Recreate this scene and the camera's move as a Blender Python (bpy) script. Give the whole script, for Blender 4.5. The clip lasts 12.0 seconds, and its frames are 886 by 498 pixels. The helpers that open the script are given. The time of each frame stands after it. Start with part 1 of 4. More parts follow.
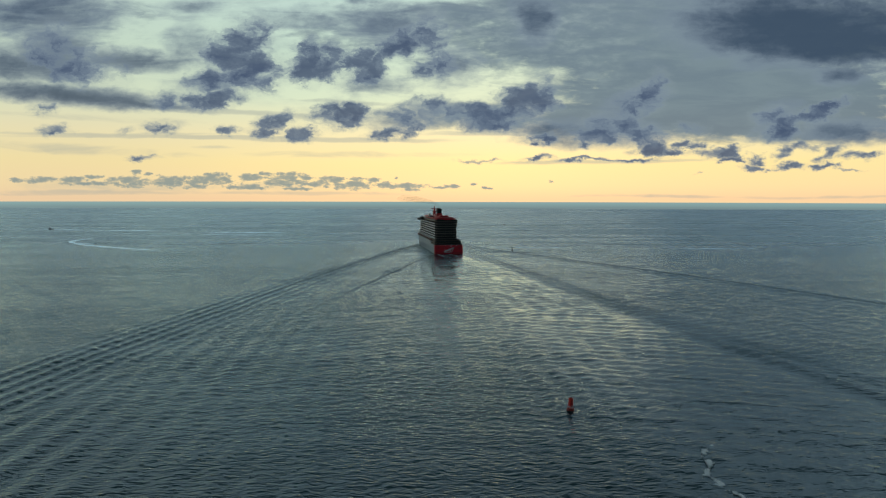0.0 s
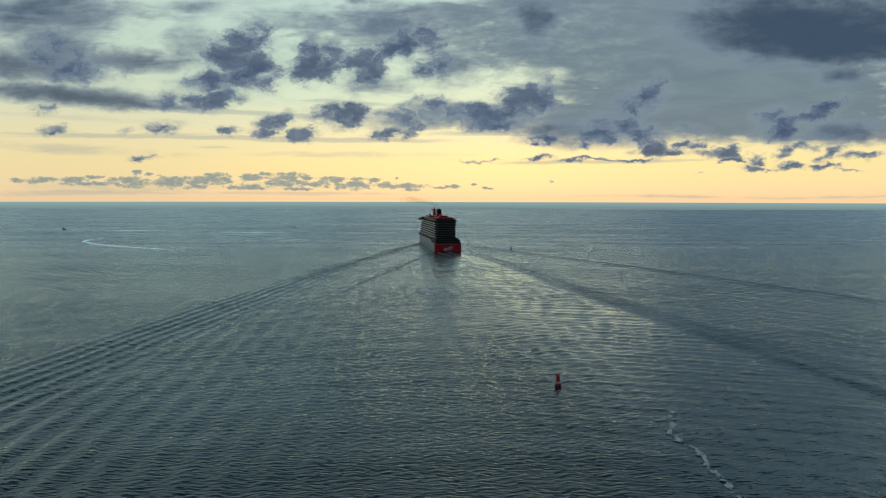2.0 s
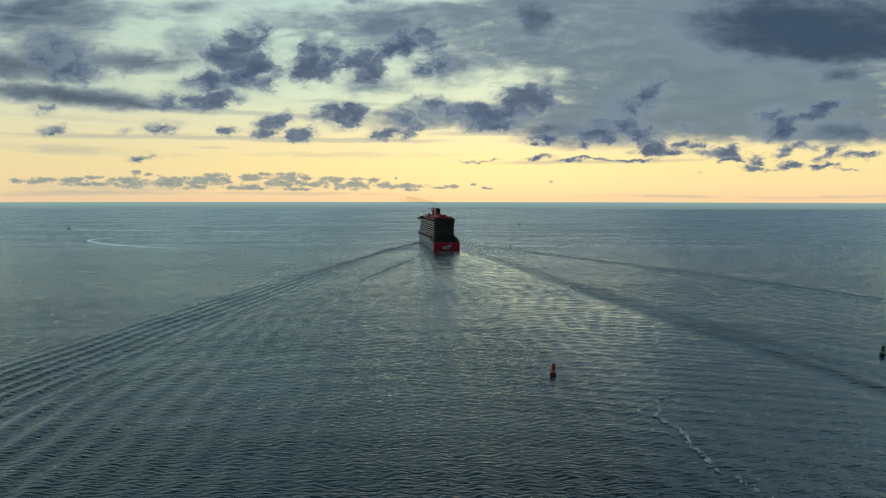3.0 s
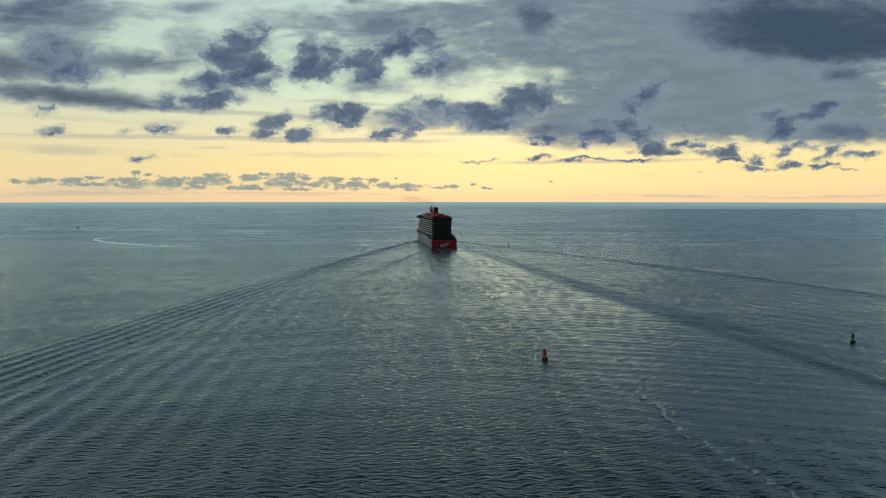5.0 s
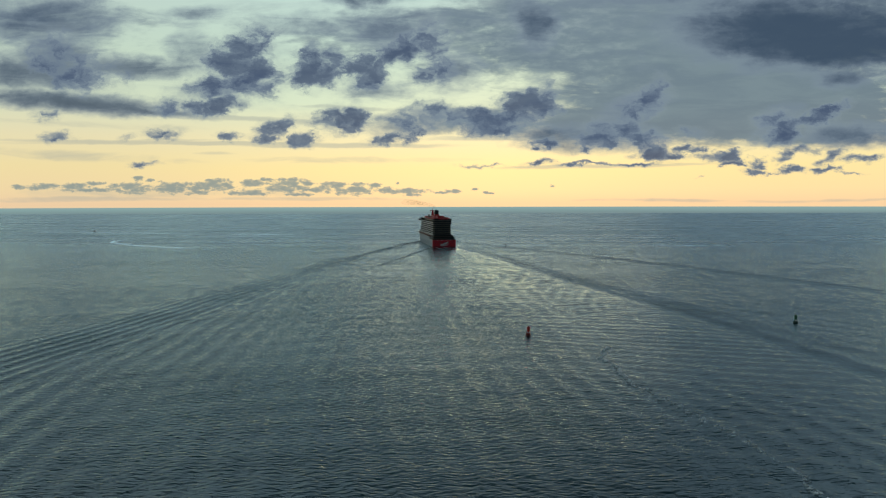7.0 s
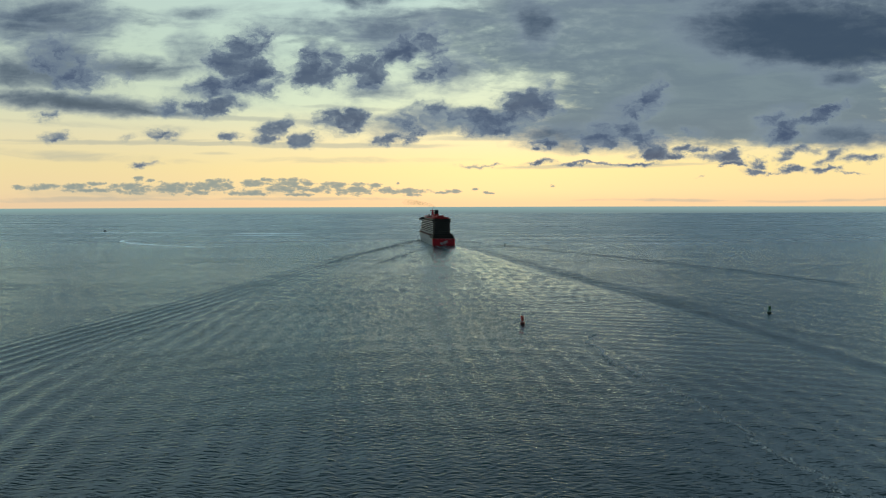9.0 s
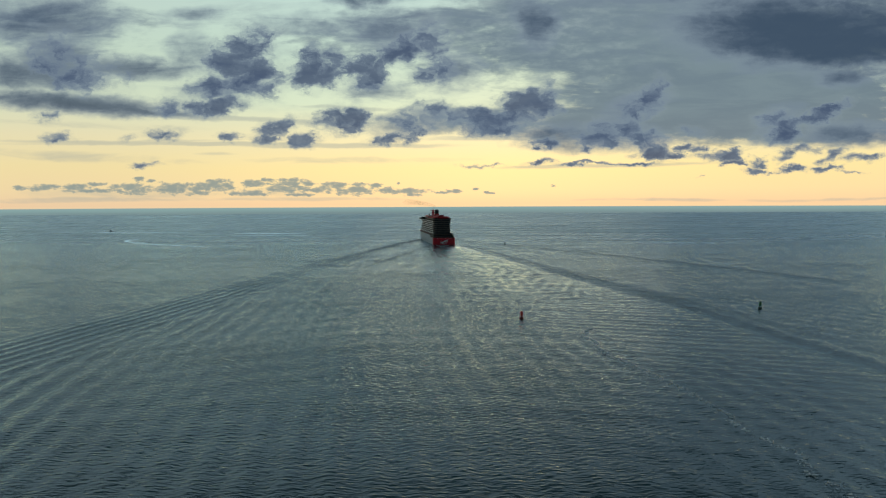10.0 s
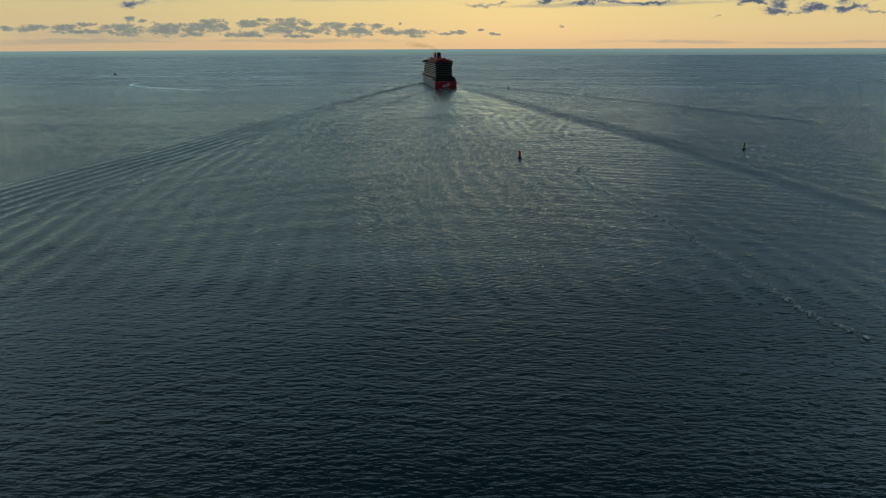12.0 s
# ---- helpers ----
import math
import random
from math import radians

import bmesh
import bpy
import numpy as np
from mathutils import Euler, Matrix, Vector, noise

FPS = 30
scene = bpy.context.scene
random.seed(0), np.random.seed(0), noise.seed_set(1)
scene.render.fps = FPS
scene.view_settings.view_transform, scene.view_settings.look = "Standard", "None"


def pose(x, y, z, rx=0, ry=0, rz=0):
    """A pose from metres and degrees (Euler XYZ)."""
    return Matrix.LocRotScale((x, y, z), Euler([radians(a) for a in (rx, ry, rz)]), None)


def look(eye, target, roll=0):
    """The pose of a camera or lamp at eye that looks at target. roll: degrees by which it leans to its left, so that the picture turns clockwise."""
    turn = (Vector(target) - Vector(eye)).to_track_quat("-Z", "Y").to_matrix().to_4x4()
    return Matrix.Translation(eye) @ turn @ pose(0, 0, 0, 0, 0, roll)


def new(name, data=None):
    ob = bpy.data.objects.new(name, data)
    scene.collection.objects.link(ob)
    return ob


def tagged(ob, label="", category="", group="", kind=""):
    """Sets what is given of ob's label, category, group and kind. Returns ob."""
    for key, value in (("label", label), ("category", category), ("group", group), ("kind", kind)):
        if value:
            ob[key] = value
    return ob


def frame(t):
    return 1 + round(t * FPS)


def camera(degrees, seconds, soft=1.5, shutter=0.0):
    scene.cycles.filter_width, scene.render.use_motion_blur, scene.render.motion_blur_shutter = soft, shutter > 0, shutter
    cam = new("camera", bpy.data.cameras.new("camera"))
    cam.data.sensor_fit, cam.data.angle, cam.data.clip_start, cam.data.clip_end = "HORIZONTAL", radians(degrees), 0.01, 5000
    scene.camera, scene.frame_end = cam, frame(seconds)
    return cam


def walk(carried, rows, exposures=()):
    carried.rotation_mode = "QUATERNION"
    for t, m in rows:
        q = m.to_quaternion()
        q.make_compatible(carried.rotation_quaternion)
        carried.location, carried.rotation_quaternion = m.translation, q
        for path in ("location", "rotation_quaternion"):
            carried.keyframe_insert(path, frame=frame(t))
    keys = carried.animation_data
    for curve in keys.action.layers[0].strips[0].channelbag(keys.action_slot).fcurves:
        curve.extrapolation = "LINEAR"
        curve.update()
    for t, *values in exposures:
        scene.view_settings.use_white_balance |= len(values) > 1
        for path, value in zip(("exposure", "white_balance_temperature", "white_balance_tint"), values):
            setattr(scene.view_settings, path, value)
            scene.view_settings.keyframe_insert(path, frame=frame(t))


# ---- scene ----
FIELD = 63.57
HORIZON = -0.0048          # dip of the visible horizon, as a slope
cam = camera(FIELD, 12.0, soft=1.25)


def aim(x, y, z, yaw, pitch, roll):
    """Pose of the aircraft's camera: yaw to the right of +y, pitch above the level, roll of its right side upwards."""
    yaw, pitch = radians(yaw), radians(pitch)
    way = Vector((math.sin(yaw) * math.cos(pitch), math.cos(yaw) * math.cos(pitch), math.sin(pitch)))
    return look((x, y, z), Vector((x, y, z)) + way * 100.0, roll)


walk(cam, [
    (0.0, aim(0.06, 0.00, 74.67, -0.024, -4.063, 0.128)),
    (0.5, aim(-0.27, -9.50, 75.14, -0.049, -4.062, 0.115)),
    (1.0, aim(-0.69, -19.29, 75.56, -0.060, -4.058, 0.109)),
    (1.5, aim(-1.20, -28.54, 75.87, -0.054, -4.054, 0.110)),
    (2.0, aim(-1.66, -38.21, 76.01, -0.061, -4.052, 0.115)),
    (2.5, aim(-1.93, -46.84, 75.84, -0.045, -4.046, 0.105)),
    (3.0, aim(-2.15, -54.14, 75.21, -0.019, -4.048, 0.062)),
    (5.0, aim(-2.26, -78.94, 74.24, -0.002, -4.049, 0.012)),
    (5.5, aim(-1.55, -94.19, 73.26, -0.067, -3.990, -0.037)),
    (6.0, aim(-0.23, -111.14, 72.48, -0.095, -3.723, -0.089)),
    (6.5, aim(0.25, -127.66, 72.08, -0.164, -3.671, -0.113)),
    (7.0, aim(-0.39, -138.66, 72.00, -0.154, -3.664, -0.124)),
    (9.0, aim(-1.15, -175.37, 71.97, -0.177, -3.660, -0.163)),
    (9.5, aim(-1.56, -183.76, 71.90, -0.213, -3.656, -0.215)),
    (10.0, aim(-1.78, -191.95, 71.88, -0.227, -3.668, -0.256)),
    (10.5, aim(-1.95, -200.67, 71.99, -0.263, -3.833, -0.281)),
    (11.0, aim(-2.16, -209.91, 72.22, -0.340, -7.030, -0.277)),
    (11.5, aim(-2.21, -219.53, 72.46, -0.370, -11.467, -0.250)),
    (12.0, aim(-1.97, -228.47, 72.66, -0.555, -15.905, -0.227)),
], exposures=((0.0, 0.0), (10.4, 0.0), (11.0, -0.1), (11.5, -0.25), (12.0, -0.45)))

# ---- ship's course: stern at the waterline, heading a little to the left of +y ----
HEADING = 8.1
COURSE = ((0.0, 7.3, 953.0), (1.5, 5.2, 964.0), (3.0, 3.0, 972.5), (5.2, -0.5, 982.0), (6.6, -1.2, 1020.0), (9.0, -3.4, 1033.0), (12.0, -8.0, 1051.0))

SKY_STRENGTH, SUN_STRENGTH = 1.0, 0.06

# ---- sky ----
world = bpy.data.worlds.new("evening_sky")
scene.world = world
world.use_nodes = True
WN, WL = world.node_tree.nodes, world.node_tree.links
WN.clear()


def wnode(kind, operation="", use_clamp=False, vector_type="", data_type=""):
    n = WN.new(kind)
    if operation:
        n.operation = operation
    if use_clamp:
        n.use_clamp = True
    if vector_type:
        n.vector_type = vector_type
    if data_type:
        n.data_type = data_type
    return n


def put(socket, value):
    if isinstance(value, bpy.types.NodeSocket):
        WL.new(value, socket)
    else:
        socket.default_value = value


def wmath(op, a, b=0.0, c=0.0, clamp=False):
    n = wnode("ShaderNodeMath", operation=op, use_clamp=clamp)
    for s, v in zip(n.inputs, (a, b, c)):
        put(s, v)
    return n.outputs[0]


def wrange(x, lo, hi, a=0.0, b=1.0):
    n = wnode("ShaderNodeMapRange")
    n.interpolation_type = "SMOOTHSTEP"
    for s, v in zip(n.inputs, (x, lo, hi, a, b)):
        put(s, v)
    return n.outputs[0]


def wmix(fac, a, b):
    n = wnode("ShaderNodeMix", data_type="RGBA")
    put(n.inputs[0], fac)
    put(n.inputs[6], a)
    put(n.inputs[7], b)
    return n.outputs[2]


def wnoise(vector, scale, detail, rough=0.55, distortion=0.0):
    n = wnode("ShaderNodeTexNoise")
    put(n.inputs["Vector"], vector)
    n.inputs["Scale"].default_value, n.inputs["Detail"].default_value = scale, detail
    n.inputs["Roughness"].default_value, n.inputs["Distortion"].default_value = rough, distortion
    return n


def wramp(x, stops):
    n = wnode("ShaderNodeValToRGB")
    e = n.color_ramp.elements
    while len(e) < len(stops):
        e.new(0.5)
    for k, (p, col) in zip(e, stops):
        k.position, k.color = p, (*col, 1)
    put(n.inputs[0], x)
    return n.outputs[0]


sky_way = wnode("ShaderNodeTexCoord").outputs["Generated"]
split = wnode("ShaderNodeSeparateXYZ")
WL.new(sky_way, split.inputs[0])
wx, wy, wz = split.outputs
ahead = wmath("MAXIMUM", wy, 0.12)
flat = wnode("ShaderNodeCombineXYZ")
put(flat.inputs[0], wmath("DIVIDE", wx, ahead))
put(flat.inputs[1], wmath("DIVIDE", wz, ahead))
plane = flat.outputs[0]

# clear air: peach at the horizon, yellow, then pale green; a Nishita sky adds its scattering
height = wmath("ARCSINE", wmath("MINIMUM", wmath("MAXIMUM", wz, 0.0), 1.0))
# above the view, an added bright band to brighten the sea, near-black over it
clear = wramp(wmath("DIVIDE", height, 1.5708), [
    (0.0, (0.96, 0.655, 0.37)), (0.010, (0.99, 0.74, 0.38)), (0.030, (0.98, 0.79, 0.37)), (0.055, (0.88, 0.79, 0.47)),
    (0.085, (0.67, 0.78, 0.57)), (0.125, (0.56, 0.73, 0.60)), (0.18, (0.50, 0.68, 0.64)), (0.23, (0.46, 0.62, 0.68)), (0.272, (0.92, 1.15, 1.32)), (0.315, (0.92, 1.14, 1.32)), (0.38, (0.32, 0.45, 0.53)), (0.435, (0.035, 0.07, 0.09)), (1.0, (0.012, 0.03, 0.045))])
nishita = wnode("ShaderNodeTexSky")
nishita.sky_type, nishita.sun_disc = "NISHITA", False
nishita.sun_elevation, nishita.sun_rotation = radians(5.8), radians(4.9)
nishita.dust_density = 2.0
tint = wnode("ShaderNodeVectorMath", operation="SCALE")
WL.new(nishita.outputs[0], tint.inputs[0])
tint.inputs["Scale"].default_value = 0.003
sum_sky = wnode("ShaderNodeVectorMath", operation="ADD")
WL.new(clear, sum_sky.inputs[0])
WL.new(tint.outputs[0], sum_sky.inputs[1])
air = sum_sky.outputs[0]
# away from the sunset the air is dim and blue
away = wrange(wy, -0.5, 0.75)
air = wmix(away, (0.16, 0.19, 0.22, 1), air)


def stretched(vector, sx, sy, turn=0.0):
    n = wnode("ShaderNodeMapping")
    WL.new(vector, n.inputs[0])
    n.inputs["Scale"].default_value, n.inputs["Rotation"].default_value = (sx, sy, 1.0), (0, 0, radians(turn))
    return n.outputs[0]


class CloudBank:
    """Clouds as a density field over the forward sky: each an uneven oval with its bearing, height, half sizes in degrees, slant and depth."""

    def __init__(self, vector, merge=0.35):
        self.vector, self.field, self.merge = vector, None, merge

    def after(self):
        """The plane again, once the clouds so far are worked out: one cloud at a time keeps the shader small."""
        n = wnode("ShaderNodeVectorMath", operation="MULTIPLY_ADD")
        WL.new(self.field, n.inputs[0])
        n.inputs[1].default_value = (1e-7, 1e-7, 0)
        WL.new(self.vector, n.inputs[2])
        return n.outputs[0]

    def __call__(self, bearing, up, wide, tall, slant, depth):
        m = wnode("ShaderNodeMapping", vector_type="TEXTURE")
        WL.new(self.vector if self.field is None else self.after(), m.inputs[0])
        m.inputs["Location"].default_value = (math.tan(radians(bearing)), math.tan(radians(up)), 0)
        m.inputs["Rotation"].default_value = (0, 0, radians(slant))
        m.inputs["Scale"].default_value = (radians(wide) * 1.15, radians(tall) * 1.15, 1)
        d = wnode("ShaderNodeVectorMath", operation="DOT_PRODUCT")
        WL.new(m.outputs[0], d.inputs[0])
        WL.new(m.outputs[0], d.inputs[1])
        dens = wmath("MULTIPLY_ADD", d.outputs["Value"], -depth, depth)
        self.field = wmath("SMOOTH_MAX", -1.1 if self.field is None else self.field, dens, self.merge)


def pushed(vector, scale, detail, rough, amount, sx=1.0, sy=1.8):
    """The plane pushed about by a noise, so that outlines turn ragged."""
    drift = wnoise(stretched(plane, sx, sy), scale, detail, rough).outputs["Color"]
    k = wnode("ShaderNodeVectorMath", operation="MULTIPLY_ADD")
    WL.new(drift, k.inputs[0])
    k.inputs[1].default_value = (amount[0], amount[1], 0)
    WL.new(vector, k.inputs[2])
    back = wnode("ShaderNodeVectorMath", operation="ADD")
    WL.new(k.outputs[0], back.inputs[0])
    back.inputs[1].default_value = (-0.5 * amount[0], -0.5 * amount[1], 0)
    return back.outputs[0]


broad = pushed(plane, 11.0, 3.0, 0.55, (0.055, 0.026))
ragged = pushed(pushed(plane, 17.0, 3.0, 0.55, (0.050, 0.026)), 46.0, 7.0, 0.72, (0.046, 0.022), 1.0, 1.5)
high_cloud = CloudBank(ragged)
soft_cloud = CloudBank(pushed(broad, 34.0, 6.0, 0.65, (0.036, 0.013)))
streak_cloud = CloudBank(pushed(plane, 7.0, 4.0, 0.6, (0.05, 0.010), 1.0, 3.0))
veil_cloud = CloudBank(broad)
low_cloud = CloudBank(pushed(plane, 70.0, 6.0, 0.7, (0.020, 0.0055), 1.0, 1.8), 0.2)
veil_cloud(17.92, 12.74, 20.11, 3.97, 0, 1.3)
veil_cloud(21.44, 8.13, 14.82, 3.31, 0, 1.4)
veil_cloud(26.93, 5.92, 8.73, 1.38, 0, 1.3)
veil_cloud(15.98, 6.44, 10.59, 1.64, 0, 1.3)
veil_cloud(4.23, 6.44, 6.09, 1.06, 0, 0.8)
veil_cloud(8.67, 13.74, 11.12, 2.38, 0, 0.9)
veil_cloud(24.79, 17.18, 13.23, 3.18, 0, 0.8)
veil_cloud(-4.97, 13.24, 5.82, 1.59, 0, 0.6)
veil_cloud(-29.56, 13.99, 6.88, 2.12, 0, 0.5)
soft_cloud(-28.76, 14.24, 6.09, 1.98, 0, 0.6)
soft_cloud(-29.96, 13.49, 3.18, 1.06, 0, 0.6)
soft_cloud(-27.94, 10.96, 3.44, 2.25, -5, 0.85)
soft_cloud(-30.36, 10.45, 3.71, 1.59, 0, 0.7)
soft_cloud(-23.87, 10.89, 6.35, 0.85, -3, 0.75)
soft_cloud(-27.73, 8.13, 9.00, 0.90, -4, 0.8)
soft_cloud(-22.76, 7.35, 4.76, 0.37, -5, 0.7)
soft_cloud(-16.67, 9.04, 3.97, 0.79, 5, 0.5)
soft_cloud(26.09, 13.24, 9.78, 3.06, -2, 1.15)
soft_cloud(27.98, 11.98, 9.60, 1.84, -1, 1.3)
soft_cloud(30.98, 13.49, 8.73, 3.50, 0, 0.9)
soft_cloud(29.00, 9.81, 2.91, 0.85, 5, 0.65)
soft_cloud(7.11, 13.74, 1.59, 1.98, 60, 0.75)
soft_cloud(14.50, 7.35, 2.91, 1.06, 20, 0.5)
soft_cloud(11.23, 5.13, 6.35, 1.06, -2, 0.6)
soft_cloud(8.67, 5.53, 3.71, 0.64, 0, 0.6)
soft_cloud(29.60, 5.39, 3.71, 1.06, 0, 0.7)
soft_cloud(24.79, 6.57, 1.85, 0.79, 20, 0.5)
soft_cloud(-19.53, 11.98, 1.59, 1.32, 40, 0.4)
soft_cloud(-19.06, 14.49, 2.38, 0.64, 0, 0.45)
soft_cloud(-4.44, 13.62, 4.23, 1.32, 5, 0.5)
soft_cloud(-10.68, 13.87, 4.23, 0.79, 5, 0.35)
soft_cloud(-6.80, 16.21, 3.44, 1.11, 0, 0.8)
soft_cloud(-2.59, 6.44, 3.18, 1.06, 8, 0.6)
soft_cloud(-5.49, 8.91, 2.38, 0.66, 0, 0.4)
soft_cloud(0.79, 10.20, 1.85, 1.32, 0, 0.5)
soft_cloud(17.92, 16.45, 8.73, 1.32, 0, 0.45)
# unseen cloud added above the view to dim the sea on the right
soft_cloud(17.00, 24.00, 22.00, 9.00, 0, 0.25)
streak_cloud(-16.42, 6.78, 11.12, 0.24, -3, 0.9)
streak_cloud(-18.59, 4.79, 16.41, 0.21, -1, 1)
streak_cloud(-7.58, 4.58, 8.73, 0.21, 0, 0.9)
streak_cloud(-24.53, 4.95, 8.73, 0.16, 1, 0.7)
streak_cloud(-3.65, 7.35, 6.88, 0.19, -3, 0.7)
streak_cloud(-17.63, 3.95, 1.59, 0.16, 0, 0.5)
streak_cloud(-25.62, 6.31, 7.94, 0.26, -2, 0.4)
streak_cloud(-27.10, 3.82, 8.47, 0.37, -3, 0.35)
streak_cloud(-7.58, 3.42, 7.94, 0.21, 0, 0.3)
streak_cloud(11.74, 2.89, 7.94, 0.16, 1, 0.8)
streak_cloud(3.44, 5.13, 5.29, 0.21, 0, 0.9)
streak_cloud(23.25, 4.61, 4.23, 0.21, -2, 0.8)
streak_cloud(-25.62, 0.44, 8.73, 0.19, 0, 0.55)
streak_cloud(-12.71, 0.38, 7.94, 0.13, 0, 0.3)
streak_cloud(16.47, 0.20, 4.76, 0.13, 0, 0.5)
streak_cloud(27.98, 0.12, 5.82, 0.11, 0, 0.4)
streak_cloud(-28.76, 0.30, 5.29, 0.13, 0, 0.4)
streak_cloud(-21.85, 0.91, 11.12, 0.37, 0, 0.35)
high_cloud(-15.93, 10.84, 2.65, 2.25, 35, 1.15)
high_cloud(-17.39, 9.22, 2.78, 0.95, 5, 1)
high_cloud(-14.95, 12.36, 1.98, 1.32, 20, 1)
high_cloud(-15.44, 9.81, 2.51, 1.46, 10, 1.1)
high_cloud(-13.21, 9.30, 1.27, 0.85, 25, 0.85)
high_cloud(-10.16, 10.33, 2.51, 1.64, 5, 1.35)
high_cloud(-10.55, 11.85, 0.79, 0.74, 20, 0.7)
high_cloud(-8.62, 10.96, 1.46, 1.06, 30, 0.9)
high_cloud(-6.28, 10.33, 2.12, 1.38, 10, 1.25)
high_cloud(-3.52, 11.78, 2.38, 1.27, 32, 1.1)
high_cloud(-1.01, 12.49, 1.98, 1.72, 15, 0.85)
high_cloud(-1.14, 10.20, 1.32, 1.06, 20, 0.6)
high_cloud(-21.05, 7.61, 1.22, 0.79, 12, 0.95)
high_cloud(-17.87, 7.74, 2.51, 0.74, 8, 0.95)
high_cloud(-16.67, 8.00, 1.06, 0.69, 15, 0.8)
high_cloud(-7.97, 6.57, 2.86, 0.95, 5, 1.15)
high_cloud(-8.62, 6.83, 1.32, 0.90, 0, 0.8)
high_cloud(-2.07, 6.89, 2.65, 1.01, 10, 0.8)
high_cloud(-4.05, 5.21, 2.17, 0.53, 8, 1)
high_cloud(-2.59, 5.53, 0.90, 0.71, 20, 0.85)
high_cloud(-13.46, 5.74, 1.75, 0.85, 22, 1.1)
high_cloud(-16.54, 5.47, 1.06, 0.37, 0, 0.75)
high_cloud(-11.44, 5.05, 1.46, 0.48, 3, 1.05)
high_cloud(-21.44, 5.50, 1.53, 0.53, 6, 0.95)
high_cloud(-28.45, 5.26, 1.19, 0.42, 0, 0.9)
high_cloud(-28.86, 7.15, 0.95, 0.45, 0, 0.65)
high_cloud(-22.53, 2.97, 1.11, 0.26, 0, 0.7)
high_cloud(-23.87, 5.32, 0.64, 0.19, 0, 0.4)
high_cloud(-26.47, 10.33, 3.18, 1.59, -8, 0.8)
high_cloud(-28.35, 11.73, 2.38, 1.59, 20, 0.8)
high_cloud(6.33, 7.74, 2.78, 1.53, 22, 1.2)
high_cloud(2.91, 6.70, 3.44, 0.95, 4, 1)
high_cloud(3.70, 5.79, 2.38, 0.58, 0, 1)
high_cloud(15.24, 7.74, 2.33, 1.16, 25, 0.95)
high_cloud(16.47, 8.65, 1.32, 0.95, 40, 0.6)
high_cloud(-0.13, 10.20, 1.19, 1.11, 20, 0.9)
high_cloud(12.50, 5.39, 2.78, 1.06, 5, 1)
high_cloud(15.49, 4.95, 2.12, 0.79, -5, 1)
high_cloud(16.22, 4.08, 1.85, 0.53, -8, 0.95)
high_cloud(17.68, 3.84, 1.27, 0.32, 0, 0.9)
high_cloud(7.89, 4.69, 1.46, 0.48, 0, 0.9)
high_cloud(11.23, 4.08, 0.64, 0.26, 15, 0.8)
high_cloud(18.87, 5.47, 1.85, 0.48, 0, 0.8)
high_cloud(18.51, 4.45, 0.85, 0.26, 0, 0.7)
high_cloud(19.58, 4.32, 0.79, 0.21, 0, 0.6)
high_cloud(20.93, 3.79, 1.91, 0.50, 3, 1.1)
high_cloud(21.62, 3.16, 1.22, 0.26, -4, 0.95)
high_cloud(23.25, 3.11, 0.74, 0.29, 10, 0.85)
high_cloud(22.91, 2.63, 0.79, 0.21, 0, 0.85)
high_cloud(25.66, 2.60, 1.48, 0.29, 2, 1)
high_cloud(27.94, 2.68, 1.01, 0.24, 4, 0.95)
high_cloud(29.90, 3.37, 1.85, 0.32, 3, 1)
high_cloud(29.00, 2.55, 0.48, 0.19, 0, 0.6)
high_cloud(29.80, 2.26, 0.64, 0.11, 0, 0.6)
high_cloud(25.33, 3.79, 0.90, 0.61, 20, 1)
high_cloud(28.39, 3.69, 1.01, 0.48, 20, 0.95)
high_cloud(26.51, 4.26, 1.19, 0.40, 0, 0.8)
high_cloud(22.01, 4.13, 0.53, 0.19, 20, 0.7)
high_cloud(24.13, 2.47, 0.58, 0.11, 0, 0.6)
high_cloud(23.47, 3.50, 0.53, 0.13, 0, 0.5)
high_cloud(25.44, 5.66, 2.38, 0.95, 20, 1.1)
high_cloud(27.56, 6.70, 2.38, 0.64, 27, 1.1)
high_cloud(24.13, 6.52, 1.48, 0.64, 15, 0.7)
high_cloud(7.63, 3.18, 0.95, 0.29, 0, 0.95)
high_cloud(12.00, 3.05, 5.29, 0.16, 1, 0.8)
high_cloud(15.00, 3.16, 2.12, 0.19, 3, 0.8)
high_cloud(2.91, 3.00, 1.59, 0.13, 0, 0.5)
high_cloud(19.46, 2.18, 0.32, 0.08, 0, 0.4)
low_cloud(-29.36, 1.39, 1.38, 0.26, 0, 0.95)
low_cloud(-27.31, 1.31, 1.38, 0.37, 0, 0.95)
low_cloud(-26.05, 1.63, 0.95, 0.16, 0, 0.95)
low_cloud(-25.94, 1.10, 1.46, 0.19, 0, 0.95)
low_cloud(-23.65, 1.26, 1.91, 0.45, 0, 0.95)
low_cloud(-20.70, 1.28, 1.75, 0.50, 0, 0.95)
low_cloud(-18.11, 1.41, 2.12, 0.45, 0, 0.95)
low_cloud(-17.63, 1.81, 1.01, 0.21, 0, 0.95)
low_cloud(-19.06, 0.89, 1.19, 0.19, 0, 0.95)
low_cloud(-14.95, 1.63, 1.27, 0.29, 0, 0.95)
low_cloud(-13.96, 1.89, 0.45, 0.19, 0, 0.95)
low_cloud(-15.20, 0.86, 2.06, 0.21, 0, 0.95)
low_cloud(-12.20, 1.71, 1.22, 0.40, 0, 0.95)
low_cloud(-12.33, 1.23, 1.91, 0.34, 0, 0.95)
low_cloud(-10.04, 1.10, 0.95, 0.26, 0, 0.95)
low_cloud(-8.88, 1.49, 1.16, 0.29, 0, 0.95)
